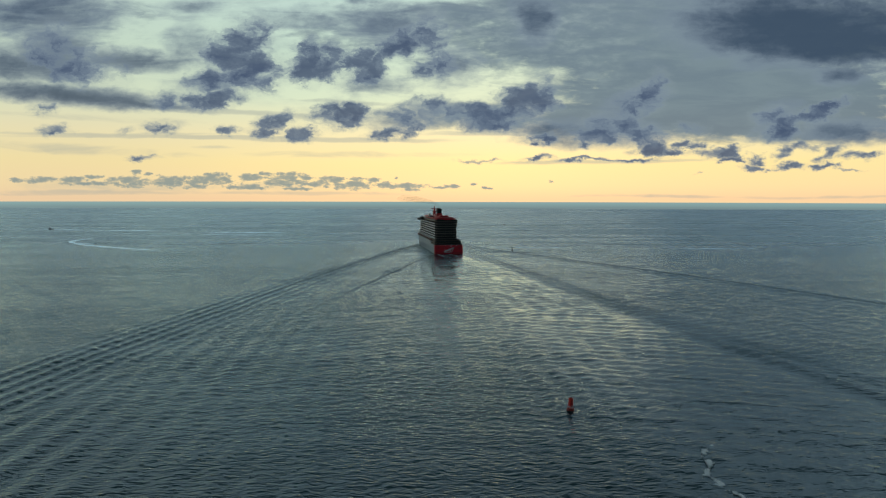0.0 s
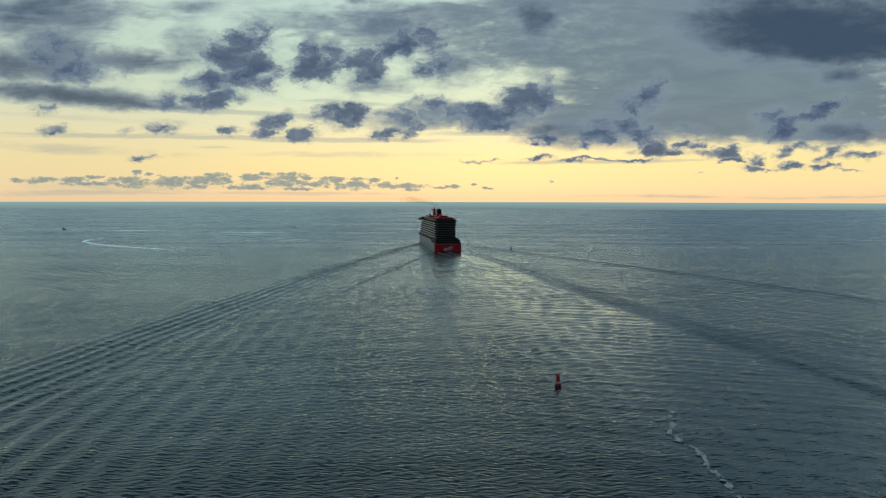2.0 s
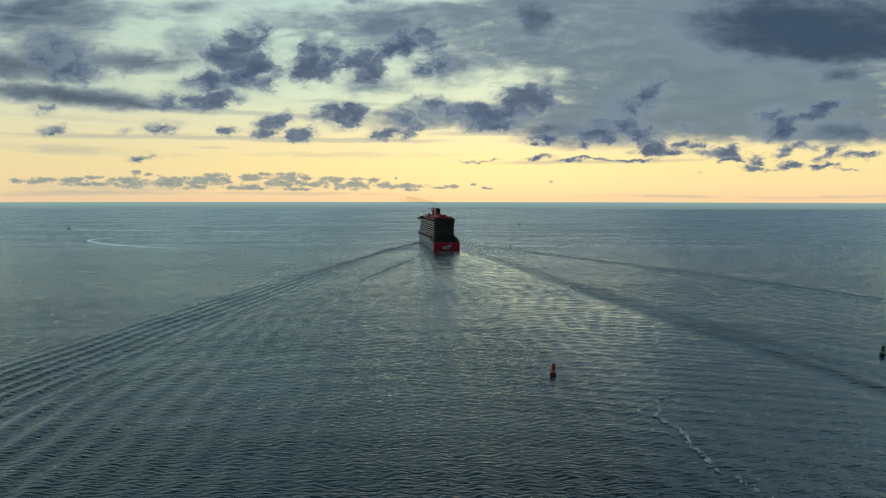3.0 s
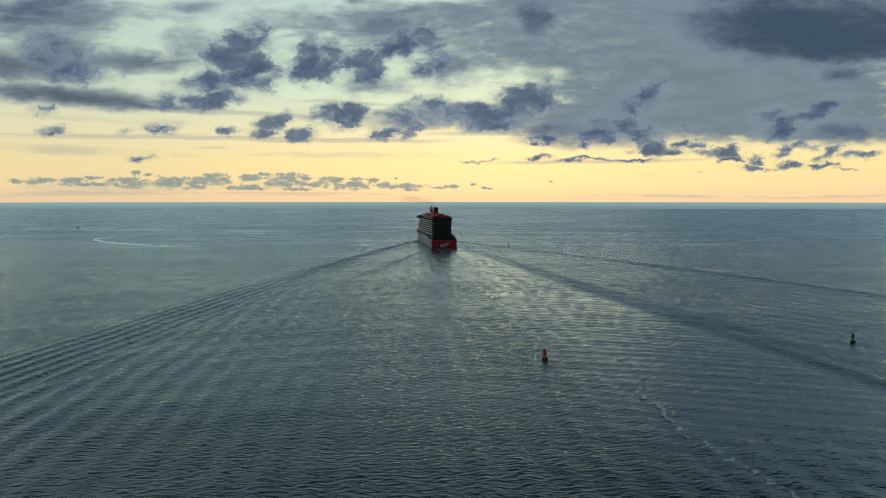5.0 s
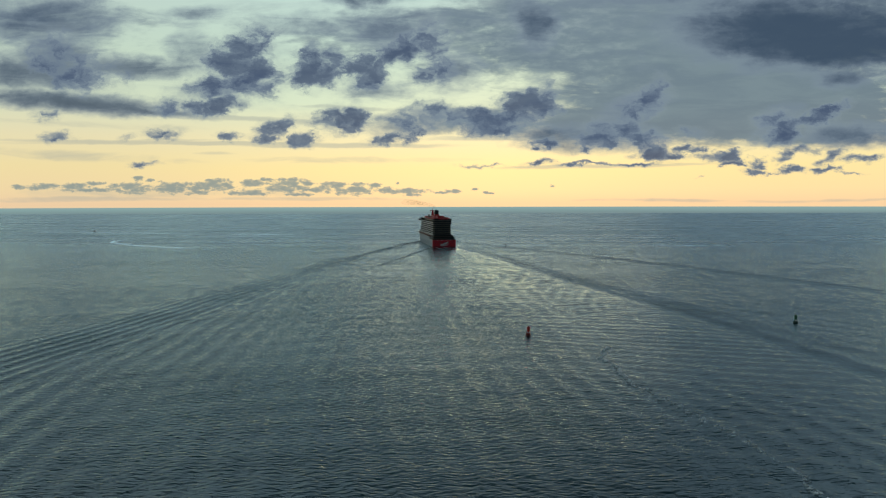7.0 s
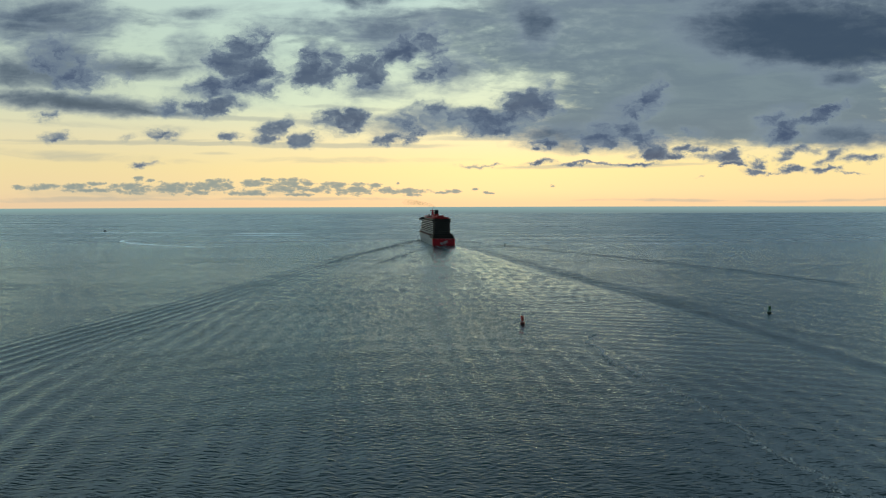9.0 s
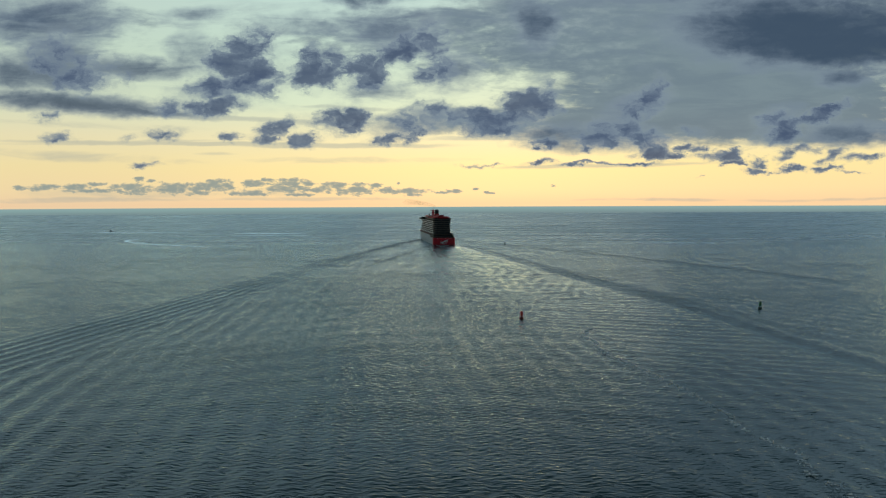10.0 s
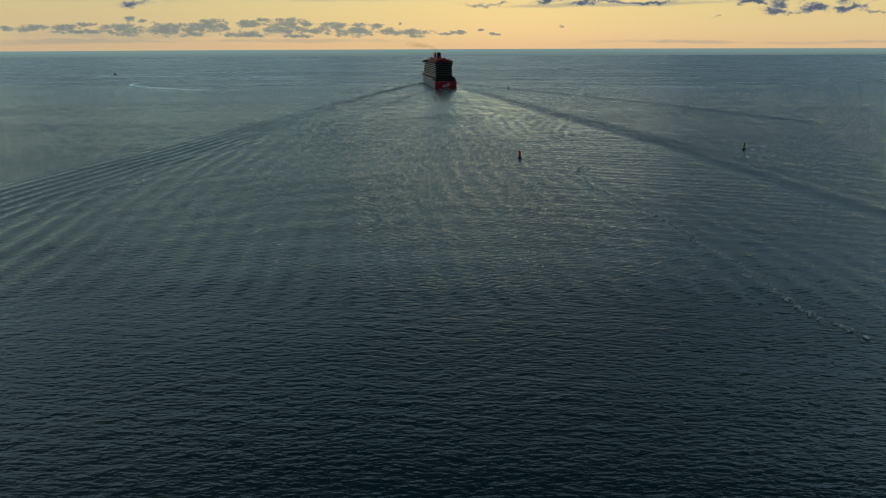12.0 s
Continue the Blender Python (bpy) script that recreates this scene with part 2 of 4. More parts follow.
low_cloud(-7.19, 1.02, 1.64, 0.37, 0, 0.95)
low_cloud(-6.80, 1.52, 0.90, 0.16, 0, 0.95)
low_cloud(-5.41, 1.44, 0.45, 0.19, 0, 0.95)
low_cloud(-4.70, 1.04, 0.85, 0.29, 0, 0.95)
low_cloud(-3.25, 0.96, 2.06, 0.24, 0, 0.95)
low_cloud(-23.09, 1.97, 0.50, 0.24, 0, 0.95)
low_cloud(-22.42, 1.89, 0.40, 0.16, 0, 0.95)
low_cloud(-10.80, 1.63, 0.50, 0.21, 0, 0.95)
low_cloud(-11.44, 0.70, 1.32, 0.13, 0, 0.95)
low_cloud(-2.59, 0.67, 0.74, 0.13, 0, 0.95)
low_cloud(-0.21, 0.83, 0.58, 0.11, 0, 0.95)
low_cloud(-30.75, 1.39, 0.66, 0.21, 0, 0.95)
low_cloud(-3.65, 1.65, 0.21, 0.11, 0, 0.95)
low_cloud(0.66, 0.96, 0.71, 0.16, 0, 0.95)
low_cloud(3.44, 0.83, 0.45, 0.11, 0, 0.95)
low_cloud(2.38, 1.10, 0.32, 0.11, 0, 0.95)
low_cloud(8.54, 1.36, 0.21, 0.11, 0, 0.95)

front = wrange(wy, 0.15, 0.45)
billow = wnoise(stretched(ragged, 1.0, 1.5, -10), 30.0, 9.0, 0.62, 0.2).outputs["Fac"]
wisp = wnoise(stretched(plane, 1.0, 5.0, -4), 9.0, 8.0, 0.6, 0.6).outputs["Fac"]
flock = wnoise(stretched(plane, 1.0, 2.4, 8), 34.0, 7.0, 0.62, 0.3).outputs["Fac"]


def ahead_only(field):
    return wmath("MULTIPLY_ADD", front, wmath("ADD", field, 1.0), -1.0)


# the glow weakens to the left
air = wmix(wmath("MULTIPLY", wrange(wx, -0.12, -0.5), 0.24), air, (0.46, 0.47, 0.40, 1))
# faint streaks of high cloud in the clear air
veil = wmath("MULTIPLY", wrange(wisp, 0.46, 0.72), wrange(wz, 0.09, 0.18))
air = wmix(wmath("MULTIPLY", veil, 0.4), air, (0.30, 0.38, 0.40, 1))
# a mottled grey sheet, thinner where small gaps let the light through
grey = wmath("ADD", veil_cloud.field, wmath("MULTIPLY_ADD", wisp, 1.5, -0.75))
grey = ahead_only(wmath("ADD", grey, wmath("MULTIPLY_ADD", flock, 1.5, -0.75)))
sheet_tone = wmix(wmath("MULTIPLY", wrange(flock, 0.40, 0.72), wmath("MULTIPLY", wrange(wz, 0.10, 0.2), wrange(wx, 0.36, 0.10))), (0.17, 0.235, 0.28, 1), (0.29, 0.37, 0.385, 1))
sheet_tone = wmix(wmath("MULTIPLY", wrange(wisp, 0.38, 0.62), 0.55), sheet_tone, (0.125, 0.18, 0.235, 1))
air = wmix(wmath("MULTIPLY", wrange(grey, -0.30, 0.75), 0.95), air, sheet_tone)
# thin level streaks
thin = ahead_only(wmath("ADD", streak_cloud.field, wmath("MULTIPLY_ADD", wisp, 2.0, -1.1)))
air = wmix(wmath("MULTIPLY", wrange(thin, -0.25, 0.7), 0.5), air, (0.36, 0.40, 0.37, 1))
# soft dark masses without hard outlines
mass = wmath("ADD", soft_cloud.field, wmath("MULTIPLY_ADD", wisp, 0.8, -0.40))
mass = ahead_only(wmath("ADD", mass, wmath("MULTIPLY_ADD", billow, 0.7, -0.35)))
mass_tone = wmix(wrange(mass, 0.0, 1.1), (0.21, 0.275, 0.345, 1), (0.043, 0.074, 0.122, 1))
air = wmix(wmath("MULTIPLY", wrange(mass, -0.35, 0.75), 0.93), air, mass_tone)
# ragged cumulus before it: pale frayed rims, dark hearts
dens = ahead_only(wmath("ADD", high_cloud.field, wmath("MULTIPLY_ADD", billow, 3.0, -1.74)))
fringe = wmath("MULTIPLY", wrange(dens, -0.85, 0.15), 0.24)
air = wmix(fringe, air, (0.27, 0.335, 0.36, 1))
cover = wmath("MULTIPLY", wrange(dens, -0.22, 0.62), 0.95)
core = wmath("MULTIPLY", wrange(dens, 0.0, 1.1), wrange(wisp, 0.25, 0.75, 0.8, 1.1))
tone = wmix(core, (0.20, 0.265, 0.335, 1), (0.062, 0.094, 0.165, 1))
painted = wmix(cover, air, tone)
# low bank of small flat cumulus
puff = wnoise(stretched(plane, 1.0, 2.0), 85.0, 7.0, 0.65).outputs["Fac"]
low = ahead_only(wmath("ADD", low_cloud.field, wmath("MULTIPLY_ADD", puff, 4.2, -2.45)))
painted = wmix(wmath("MULTIPLY", wrange(low, -0.34, 0.24), 0.85), painted, wmix(wrange(low, 0.0, 0.7), (0.42, 0.42, 0.33, 1), (0.215, 0.29, 0.295, 1)))
# overhead and behind, unseen: broken grey deck of cloud, dark to deepen near water
deck_way = wnode("ShaderNodeMapping")
WL.new(sky_way, deck_way.inputs[0])
deck_way.inputs["Scale"].default_value = (1, 1, 2.2)
deck = wnoise(deck_way.outputs[0], 3.2, 7.0, 0.58).outputs["Fac"]
over = wmath("MAXIMUM", wrange(wz, 0.62, 0.78), wmath("SUBTRACT", 1.0, front))
over = wmath("MULTIPLY", over, wrange(deck, 0.36, 0.56))
painted = wmix(over, painted, wmix(wrange(deck, 0.45, 0.7), (0.035, 0.075, 0.085, 1), (0.016, 0.036, 0.042, 1)))
# sea beyond the sheet to the visible horizon, its sheen painted into the sky
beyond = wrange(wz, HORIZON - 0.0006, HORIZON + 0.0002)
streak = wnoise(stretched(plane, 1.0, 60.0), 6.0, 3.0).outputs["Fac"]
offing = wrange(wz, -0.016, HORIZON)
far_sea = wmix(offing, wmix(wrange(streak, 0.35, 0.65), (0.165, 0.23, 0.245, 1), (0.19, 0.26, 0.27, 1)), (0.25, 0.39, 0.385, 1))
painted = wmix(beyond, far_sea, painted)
backing = wnode("ShaderNodeBackground")
WL.new(painted, backing.inputs[0])
backing.inputs[1].default_value = SKY_STRENGTH
WL.new(backing.outputs[0], wnode("ShaderNodeOutputWorld").inputs[0])

# the sun, low behind the cloud ahead and a little to the right
sun = new("sun", bpy.data.lights.new("sun", "SUN"))
sun.data.energy, sun.data.angle, sun.data.color = SUN_STRENGTH, radians(25), (1.0, 0.80, 0.52)
sun.matrix_world = look((420, 4900, 500), (0, 0, 0))


# ---- materials ----
def mat(name, colour, rough=0.6, metal=0.0, grain=0.0, scale=1.0, bump=0.0, spec=0.5, emit=0.0):
    """Painted or plain surface with stains at two scales and a little relief."""
    m = bpy.data.materials.new(name)
    m.use_nodes = True
    n, l = m.node_tree.nodes, m.node_tree.links
    b = n["Principled BSDF"]
    b.inputs["Roughness"].default_value, b.inputs["Metallic"].default_value = rough, metal
    b.inputs["Specular IOR Level"].default_value = spec
    b.inputs["Base Color"].default_value = (*colour, 1)
    if emit:
        b.inputs["Emission Color"].default_value, b.inputs["Emission Strength"].default_value = (*colour, 1), emit
    if grain:
        co = n.new("ShaderNodeTexCoord")
        big, fine = n.new("ShaderNodeTexNoise"), n.new("ShaderNodeTexNoise")
        for t, s, d in ((big, 0.12 * scale, 3.0), (fine, 1.7 * scale, 5.0)):
            l.new(co.outputs["Object"], t.inputs["Vector"])
            t.inputs["Scale"].default_value, t.inputs["Detail"].default_value = s, d
        add = n.new("ShaderNodeMath")
        add.operation = "ADD"
        l.new(big.outputs["Fac"], add.inputs[0])
        l.new(fine.outputs["Fac"], add.inputs[1])
        mp = n.new("ShaderNodeMapRange")
        l.new(add.outputs[0], mp.inputs[0])
        for k, v in zip(range(1, 5), (0.6, 1.4, 1 - grain, 1 + grain)):
            mp.inputs[k].default_value = v
        sc = n.new("ShaderNodeVectorMath")
        sc.operation = "SCALE"
        sc.inputs[0].default_value = colour
        l.new(mp.outputs[0], sc.inputs["Scale"])
        l.new(sc.outputs[0], b.inputs["Base Color"])
        if bump:
            bp = n.new("ShaderNodeBump")
            bp.inputs["Strength"].default_value, bp.inputs["Distance"].default_value = bump, 0.02
            l.new(fine.outputs["Fac"], bp.inputs["Height"])
            l.new(bp.outputs[0], b.inputs["Normal"])
    return m


def water(name, rough, chop, calm=0.0, body=(0.004, 0.025, 0.029)):
    """Sea water: dark body, Fresnel reflection, ripples at three sizes; gusts roughen it in long streaks."""
    m = bpy.data.materials.new(name)
    m.use_nodes = True
    n, l = m.node_tree.nodes, m.node_tree.links
    n.remove(n["Principled BSDF"])
    body_shader, gloss = n.new("ShaderNodeBsdfDiffuse"), n.new("ShaderNodeBsdfGlossy")
    gloss.inputs["Color"].default_value = (*GLOSS_TINT, 1)
    fres, blend = n.new("ShaderNodeFresnel"), n.new("ShaderNodeMixShader")
    fres.inputs["IOR"].default_value = 1.40
    l.new(fres.outputs[0], blend.inputs[0])
    l.new(body_shader.outputs[0], blend.inputs[1])
    l.new(gloss.outputs[0], blend.inputs[2])
    l.new(blend.outputs[0], n["Material Output"].inputs[0])
    geo = n.new("ShaderNodeNewGeometry")

    def tex(sx, sy, turn, detail, rough_n=0.5, dist=0.0):
        mp = n.new("ShaderNodeMapping")
        l.new(geo.outputs["Position"], mp.inputs[0])
        mp.inputs["Rotation"].default_value = (0, 0, radians(turn))
        mp.inputs["Scale"].default_value = (1 / sx, 1 / sy, 1 / max(sx, sy))
        t = n.new("ShaderNodeTexNoise")
        l.new(mp.outputs[0], t.inputs["Vector"])
        t.inputs["Scale"].default_value, t.inputs["Detail"].default_value = 1.0, detail
        t.inputs["Roughness"].default_value, t.inputs["Distortion"].default_value = rough_n, dist
        return t.outputs["Fac"]

    def calc(op, a, b2, c=0.0):
        k = n.new("ShaderNodeMath")
        k.operation = op
        for s, v in zip(k.inputs, (a, b2, c)):
            if isinstance(v, bpy.types.NodeSocket):
                l.new(v, s)
            else:
                s.default_value = v
        return k.outputs[0]

    def span(x, lo, hi, a, b2):
        k = n.new("ShaderNodeMapRange")
        l.new(x, k.inputs[0])
        for i, v in zip(range(1, 5), (lo, hi, a, b2)):
            k.inputs[i].default_value = v
        return k.outputs[0]

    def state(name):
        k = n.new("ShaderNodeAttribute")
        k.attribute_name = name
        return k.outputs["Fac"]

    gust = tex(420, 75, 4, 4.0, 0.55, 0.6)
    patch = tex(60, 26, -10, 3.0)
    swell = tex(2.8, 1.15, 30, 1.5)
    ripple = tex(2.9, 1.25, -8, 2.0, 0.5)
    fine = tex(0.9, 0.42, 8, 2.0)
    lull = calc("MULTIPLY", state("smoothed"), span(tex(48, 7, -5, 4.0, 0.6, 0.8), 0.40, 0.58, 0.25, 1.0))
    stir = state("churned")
    sep = n.new("ShaderNodeSeparateXYZ")
    l.new(geo.outputs["Position"], sep.inputs[0])
    high = calc("ADD", calc("MULTIPLY", swell, 0.55), calc("ADD", calc("MULTIPLY", ripple, 1.5), calc("MULTIPLY", fine, 0.25)))
    high = calc("MULTIPLY", high, calc("MULTIPLY", span(gust, 0.35, 0.65, 0.8, 1.15), span(patch, 0.3, 0.7, 0.9, 1.1)))
    bp = n.new("ShaderNodeBump")
    bp.inputs["Distance"].default_value = chop
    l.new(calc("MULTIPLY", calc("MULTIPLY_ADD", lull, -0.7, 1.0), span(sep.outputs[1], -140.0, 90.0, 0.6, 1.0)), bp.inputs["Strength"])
    l.new(high, bp.inputs["Height"])
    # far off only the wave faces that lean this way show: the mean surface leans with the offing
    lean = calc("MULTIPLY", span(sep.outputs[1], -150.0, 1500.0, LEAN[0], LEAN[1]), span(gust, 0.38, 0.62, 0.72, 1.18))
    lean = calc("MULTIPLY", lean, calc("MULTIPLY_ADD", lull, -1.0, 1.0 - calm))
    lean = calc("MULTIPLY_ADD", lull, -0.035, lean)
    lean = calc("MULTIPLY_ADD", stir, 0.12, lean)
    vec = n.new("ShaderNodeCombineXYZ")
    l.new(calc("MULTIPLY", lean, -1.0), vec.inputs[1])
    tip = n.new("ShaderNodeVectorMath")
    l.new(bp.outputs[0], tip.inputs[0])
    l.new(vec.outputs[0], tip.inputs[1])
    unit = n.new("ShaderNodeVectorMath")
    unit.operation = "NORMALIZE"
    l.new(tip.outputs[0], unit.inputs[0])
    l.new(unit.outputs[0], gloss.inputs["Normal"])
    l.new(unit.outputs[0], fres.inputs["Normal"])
    # fine chop that the relief no longer carries far out
    offing = span(sep.outputs[1], 150.0, 1300.0, 0.0, 0.17)
    wide = calc("ADD", span(gust, 0.35, 0.65, rough * 0.8, rough * 1.2), calc("MULTIPLY", offing, 1.0 - calm))
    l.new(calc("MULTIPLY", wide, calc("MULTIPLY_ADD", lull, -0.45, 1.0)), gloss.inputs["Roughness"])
    mixc = n.new("ShaderNodeMix")
    mixc.data_type = "RGBA"
    l.new(span(patch, 0.3, 0.7, 0.0, 1.0), mixc.inputs[0])
    mixc.inputs[6].default_value = (*body, 1)
    mixc.inputs[7].default_value = (body[0] * 1.5, body[1] * 1.2, body[2] * 1.2, 1)
    l.new(mixc.outputs[2], body_shader.inputs["Color"])
    return m


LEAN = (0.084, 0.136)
GLOSS_TINT = (0.765, 0.93, 1.0)
SEA = water("sea_water", 0.11, 0.26)
SLICK = water("slick_water", 0.24, 0.06, 0.5)
FOAM = mat("foam", (0.72, 0.77, 0.80), 0.8, grain=0.25, scale=2.0)

# ---- sea: one sheet to the horizon, with real waves where it is near ----
WAVES = []
for k in range(84):
    length = 1.8 * 1.045 ** k
    ang = radians(random.gauss(-4, 25) if k % 5 < 3 else random.gauss(-72, 14))
    WAVES.append((2 * math.pi / length, math.cos(ang), math.sin(ang), random.uniform(0, 6.28), length, 1.0 if k % 5 < 3 else 0.5))


def crest(a):
    """A wave with narrow crests and broad troughs."""
    return np.sin(a) - 0.28 * np.cos(2 * a)


def swell_height(x, y, cell, steep=0.031):
    """Height of the waves at x, y (arrays); each place carries those that its cell can show."""
    x, y, cell = np.atleast_2d(x), np.atleast_2d(y), np.atleast_2d(cell)
    z = np.zeros(x.shape)
    steep = steep * np.interp(y, (-150, 0, 160, 450, 1000), (0.7, 1.05, 1.15, 0.75, 0.36))
    for k, c, s, ph, length, weight in WAVES:
        ratio = length / cell
        keep = np.clip((ratio - 2.2) / 1.2, 0, 1) * np.clip((6.4 - ratio) / 2.4, 0, 1)
        on = keep.max(axis=1) > 0
        if on.any():
            z[on] += keep[on] * weight * steep[on] / k * crest(k * (y[on] * c + x[on] * s) + ph)
    return z


def sheet(name, xs, ys, zs, material):
    """A smooth grid surface from arrays of positions."""
    r, c = zs.shape
    co = np.stack([np.broadcast_to(xs, zs.shape), np.broadcast_to(ys, zs.shape), zs], -1).reshape(-1, 3)
    i = np.arange((r - 1) * (c - 1))
    a = i // (c - 1) * c + i % (c - 1)
    quads = np.stack([a, a + 1, a + c + 1, a + c], -1)
    me = bpy.data.meshes.new(name)
    me.vertices.add(len(co))
    me.vertices.foreach_set("co", co.astype(np.float32).ravel())
    me.loops.add(quads.size)
    me.loops.foreach_set("vertex_index", quads.astype(np.int32).ravel())
    me.polygons.add(len(quads))
    me.polygons.foreach_set("loop_start", np.arange(0, quads.size, 4, dtype=np.int32))
    me.update(calc_edges=True)
    me.polygons.foreach_set("use_smooth", np.ones(len(quads), dtype=bool))
    me.materials.append(material)
    return new(name, me)


def graded(lo, hi, cell, grow, low_end, high_end):
    """Even steps from lo to hi, then steps that widen out to both ends."""
    core = list(np.arange(lo, hi, cell))
    for end, sign in ((high_end, 1), (low_end, -1)):
        p, step = (core[-1] if sign > 0 else core[0]), cell
        while (end - p) * sign > 0:
            step *= grow
            p = p + sign * step
            core = core + [p] if sign > 0 else [p] + core
    return np.array(core)


sea_x = graded(-300, 300, 2.0, 1.03, -6500, 6500)
sea_y = graded(-145, 300, 1.4, 1.008, -400, 6500)
gx, gy = np.meshgrid(sea_x, sea_y)
cx, cy = np.meshgrid(np.gradient(sea_x), np.gradient(sea_y))
sea = sheet("water", gx, gy, swell_height(gx, gy, np.maximum(0.45 * cx, cy)), SEA)
tagged(sea, "dark teal open sea with small wind ripples at dusk", "sea", kind="structure")


# ---- wake: bands of disturbed water that travel with the ship ----
START = Vector((COURSE[0][1], COURSE[0][2], 0.0))


LEFT = ((-160, 79, 273, 482, 759, 1010, 1170), (-228, -199, -172, -148, -111, -68, -40))
RIGHT = ((-160, 161, 268, 411, 594, 800, 965), (232, 187, 168, 137, 103, 68, 30))
QUARTER = ((300, 450, 610, 735, 905, 960), (-116, -95, -69, -49, -22, -10))
OUTER = ((-160, 150, 502, 640, 778, 950, 1102, 1170), (560, 440, 314, 258, 195, 112, 38, 20))


def along(curve, y):
    """A smoothed curve x(y) through its knots."""
    ys = np.linspace(curve[0][0], curve[0][-1], 400)
    xs = np.interp(ys, *curve)
    for _ in range(60):
        xs[1:-1] = 0.25 * xs[:-2] + 0.5 * xs[1:-1] + 0.25 * xs[2:]
    return np.interp(y, ys, xs)


def ease(x):
    x = np.clip(x, 0, 1)
    return x * x * (3 - 2 * x)


rows_y = np.concatenate([np.arange(-148, 350, 0.82), np.arange(350, 800, 1.5), np.arange(800, 1168, 2.3)])
W = np.linspace(0, 1, 680)
Y, W = np.meshgrid(rows_y, W, indexing="ij")
LX, RX, OX = along(LEFT, Y), along(RIGHT, Y), along(OUTER, Y)
margin = np.interp(Y, (-150, 700, 1165), (42, 30, 6))
right_end = np.minimum(OX + margin, np.interp(Y, (-150, 0, 300, 600), (215, 260, 350, 470)))
X = (LX - margin) + W * (right_end - LX + margin)
rim = ease(np.minimum(X - LX + margin, right_end - X) / (0.5 * margin)) * ease((Y + 148) / 40) * ease((1166 - Y) / 20)
age = np.clip((1000 - Y) / 1000, 0, 1.1)
wave = swell_height(X, Y, 0.85 + np.clip(Y - 150, 0, 1200) * 0.0055)
wob = 0.55 * np.sin(Y / 43.0) + 0.35 * np.sin(Y / 17.0 + X / 31.0)
# bow-wave arms: a few ridges that run along the arm, strongest at its rim
dl = X - LX
wave += 0.36 * np.exp(-((dl - 4) / np.interp(Y, (0, 1100), (34, 12))) ** 2) * np.cos(2 * math.pi * dl / np.interp(Y, (0, 1100), (9.0, 7.5)) + wob * np.interp(Y, (600, 1000), (1, 0.3))) * np.interp(Y, (0, 700, 1100), (0.9, 1.2, 2.2))
do = OX - X
wave += np.interp(Y, (500, 1000), (0.30, 0.42)) * np.exp(-((do - 2) / 12.0) ** 2) * np.cos(2 * math.pi * do / 17.0 + 0.2 * wob + 2.6)
dq = X - along(QUARTER, Y)
wave += 0.34 * np.exp(-((dq - 2) / 9.0) ** 2) * np.cos(2 * math.pi * dq / 9.0 + wob) * ease((955 - Y) / 30) * ease((Y - 330) / 300)
# waves between the arms: diverging ones on the left, long transverse ones behind the stern
wave += 0.24 * (0.75 + 0.45 * np.sin(X / 37.0 + Y / 83.0) * np.sin(Y / 53.0 - X / 91.0)) * ease(dl / 25) * ease((RX - 20 - X) / 110) * np.cos(2 * math.pi * (0.085 * dl + 0.018 * Y) + 1.6 * np.sin(Y / 88.0) + wob) * ease((1000 - Y) / 200)
wave += 0.06 * ease(dl / 30) * ease((OX - X) / 60) * np.cos(2 * math.pi * (Y / 31.0 + 0.004 * (X - 40)) + 0.0006 * (X - 40) ** 2 + 1.3 * wob) * ease((960 - Y) / 60)
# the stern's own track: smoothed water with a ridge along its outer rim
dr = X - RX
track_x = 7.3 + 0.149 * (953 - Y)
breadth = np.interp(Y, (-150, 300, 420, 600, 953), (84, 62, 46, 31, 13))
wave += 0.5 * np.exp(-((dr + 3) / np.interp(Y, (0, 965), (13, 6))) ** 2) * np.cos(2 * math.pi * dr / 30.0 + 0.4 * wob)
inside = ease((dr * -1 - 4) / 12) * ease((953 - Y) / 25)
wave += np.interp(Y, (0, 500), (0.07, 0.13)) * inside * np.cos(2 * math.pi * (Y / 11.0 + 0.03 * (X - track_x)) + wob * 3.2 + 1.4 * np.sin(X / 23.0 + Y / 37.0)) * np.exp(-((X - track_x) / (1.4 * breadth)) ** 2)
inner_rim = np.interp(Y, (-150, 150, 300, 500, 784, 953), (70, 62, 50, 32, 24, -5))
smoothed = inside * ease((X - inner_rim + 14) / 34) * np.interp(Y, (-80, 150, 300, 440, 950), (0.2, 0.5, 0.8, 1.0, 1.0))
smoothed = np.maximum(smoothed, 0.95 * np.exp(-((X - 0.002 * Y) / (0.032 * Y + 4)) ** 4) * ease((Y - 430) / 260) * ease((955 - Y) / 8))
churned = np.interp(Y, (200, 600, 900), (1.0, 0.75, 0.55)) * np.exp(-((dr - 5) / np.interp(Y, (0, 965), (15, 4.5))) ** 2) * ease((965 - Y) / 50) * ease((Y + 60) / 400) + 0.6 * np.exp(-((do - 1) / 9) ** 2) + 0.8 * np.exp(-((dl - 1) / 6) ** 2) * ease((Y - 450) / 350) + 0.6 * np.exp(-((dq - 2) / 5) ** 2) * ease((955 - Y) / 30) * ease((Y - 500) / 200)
wake = sheet("wake", X - START.x, Y - START.y, wave + 0.22 * rim - 0.4 * (1 - rim), SEA)
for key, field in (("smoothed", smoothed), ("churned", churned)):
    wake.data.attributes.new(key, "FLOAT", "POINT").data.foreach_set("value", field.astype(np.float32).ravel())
wake.location = START
tagged(wake, "long rippled wake behind the ship, its track smoothed", "wake", kind="stuff")
wake_pieces = [wake]


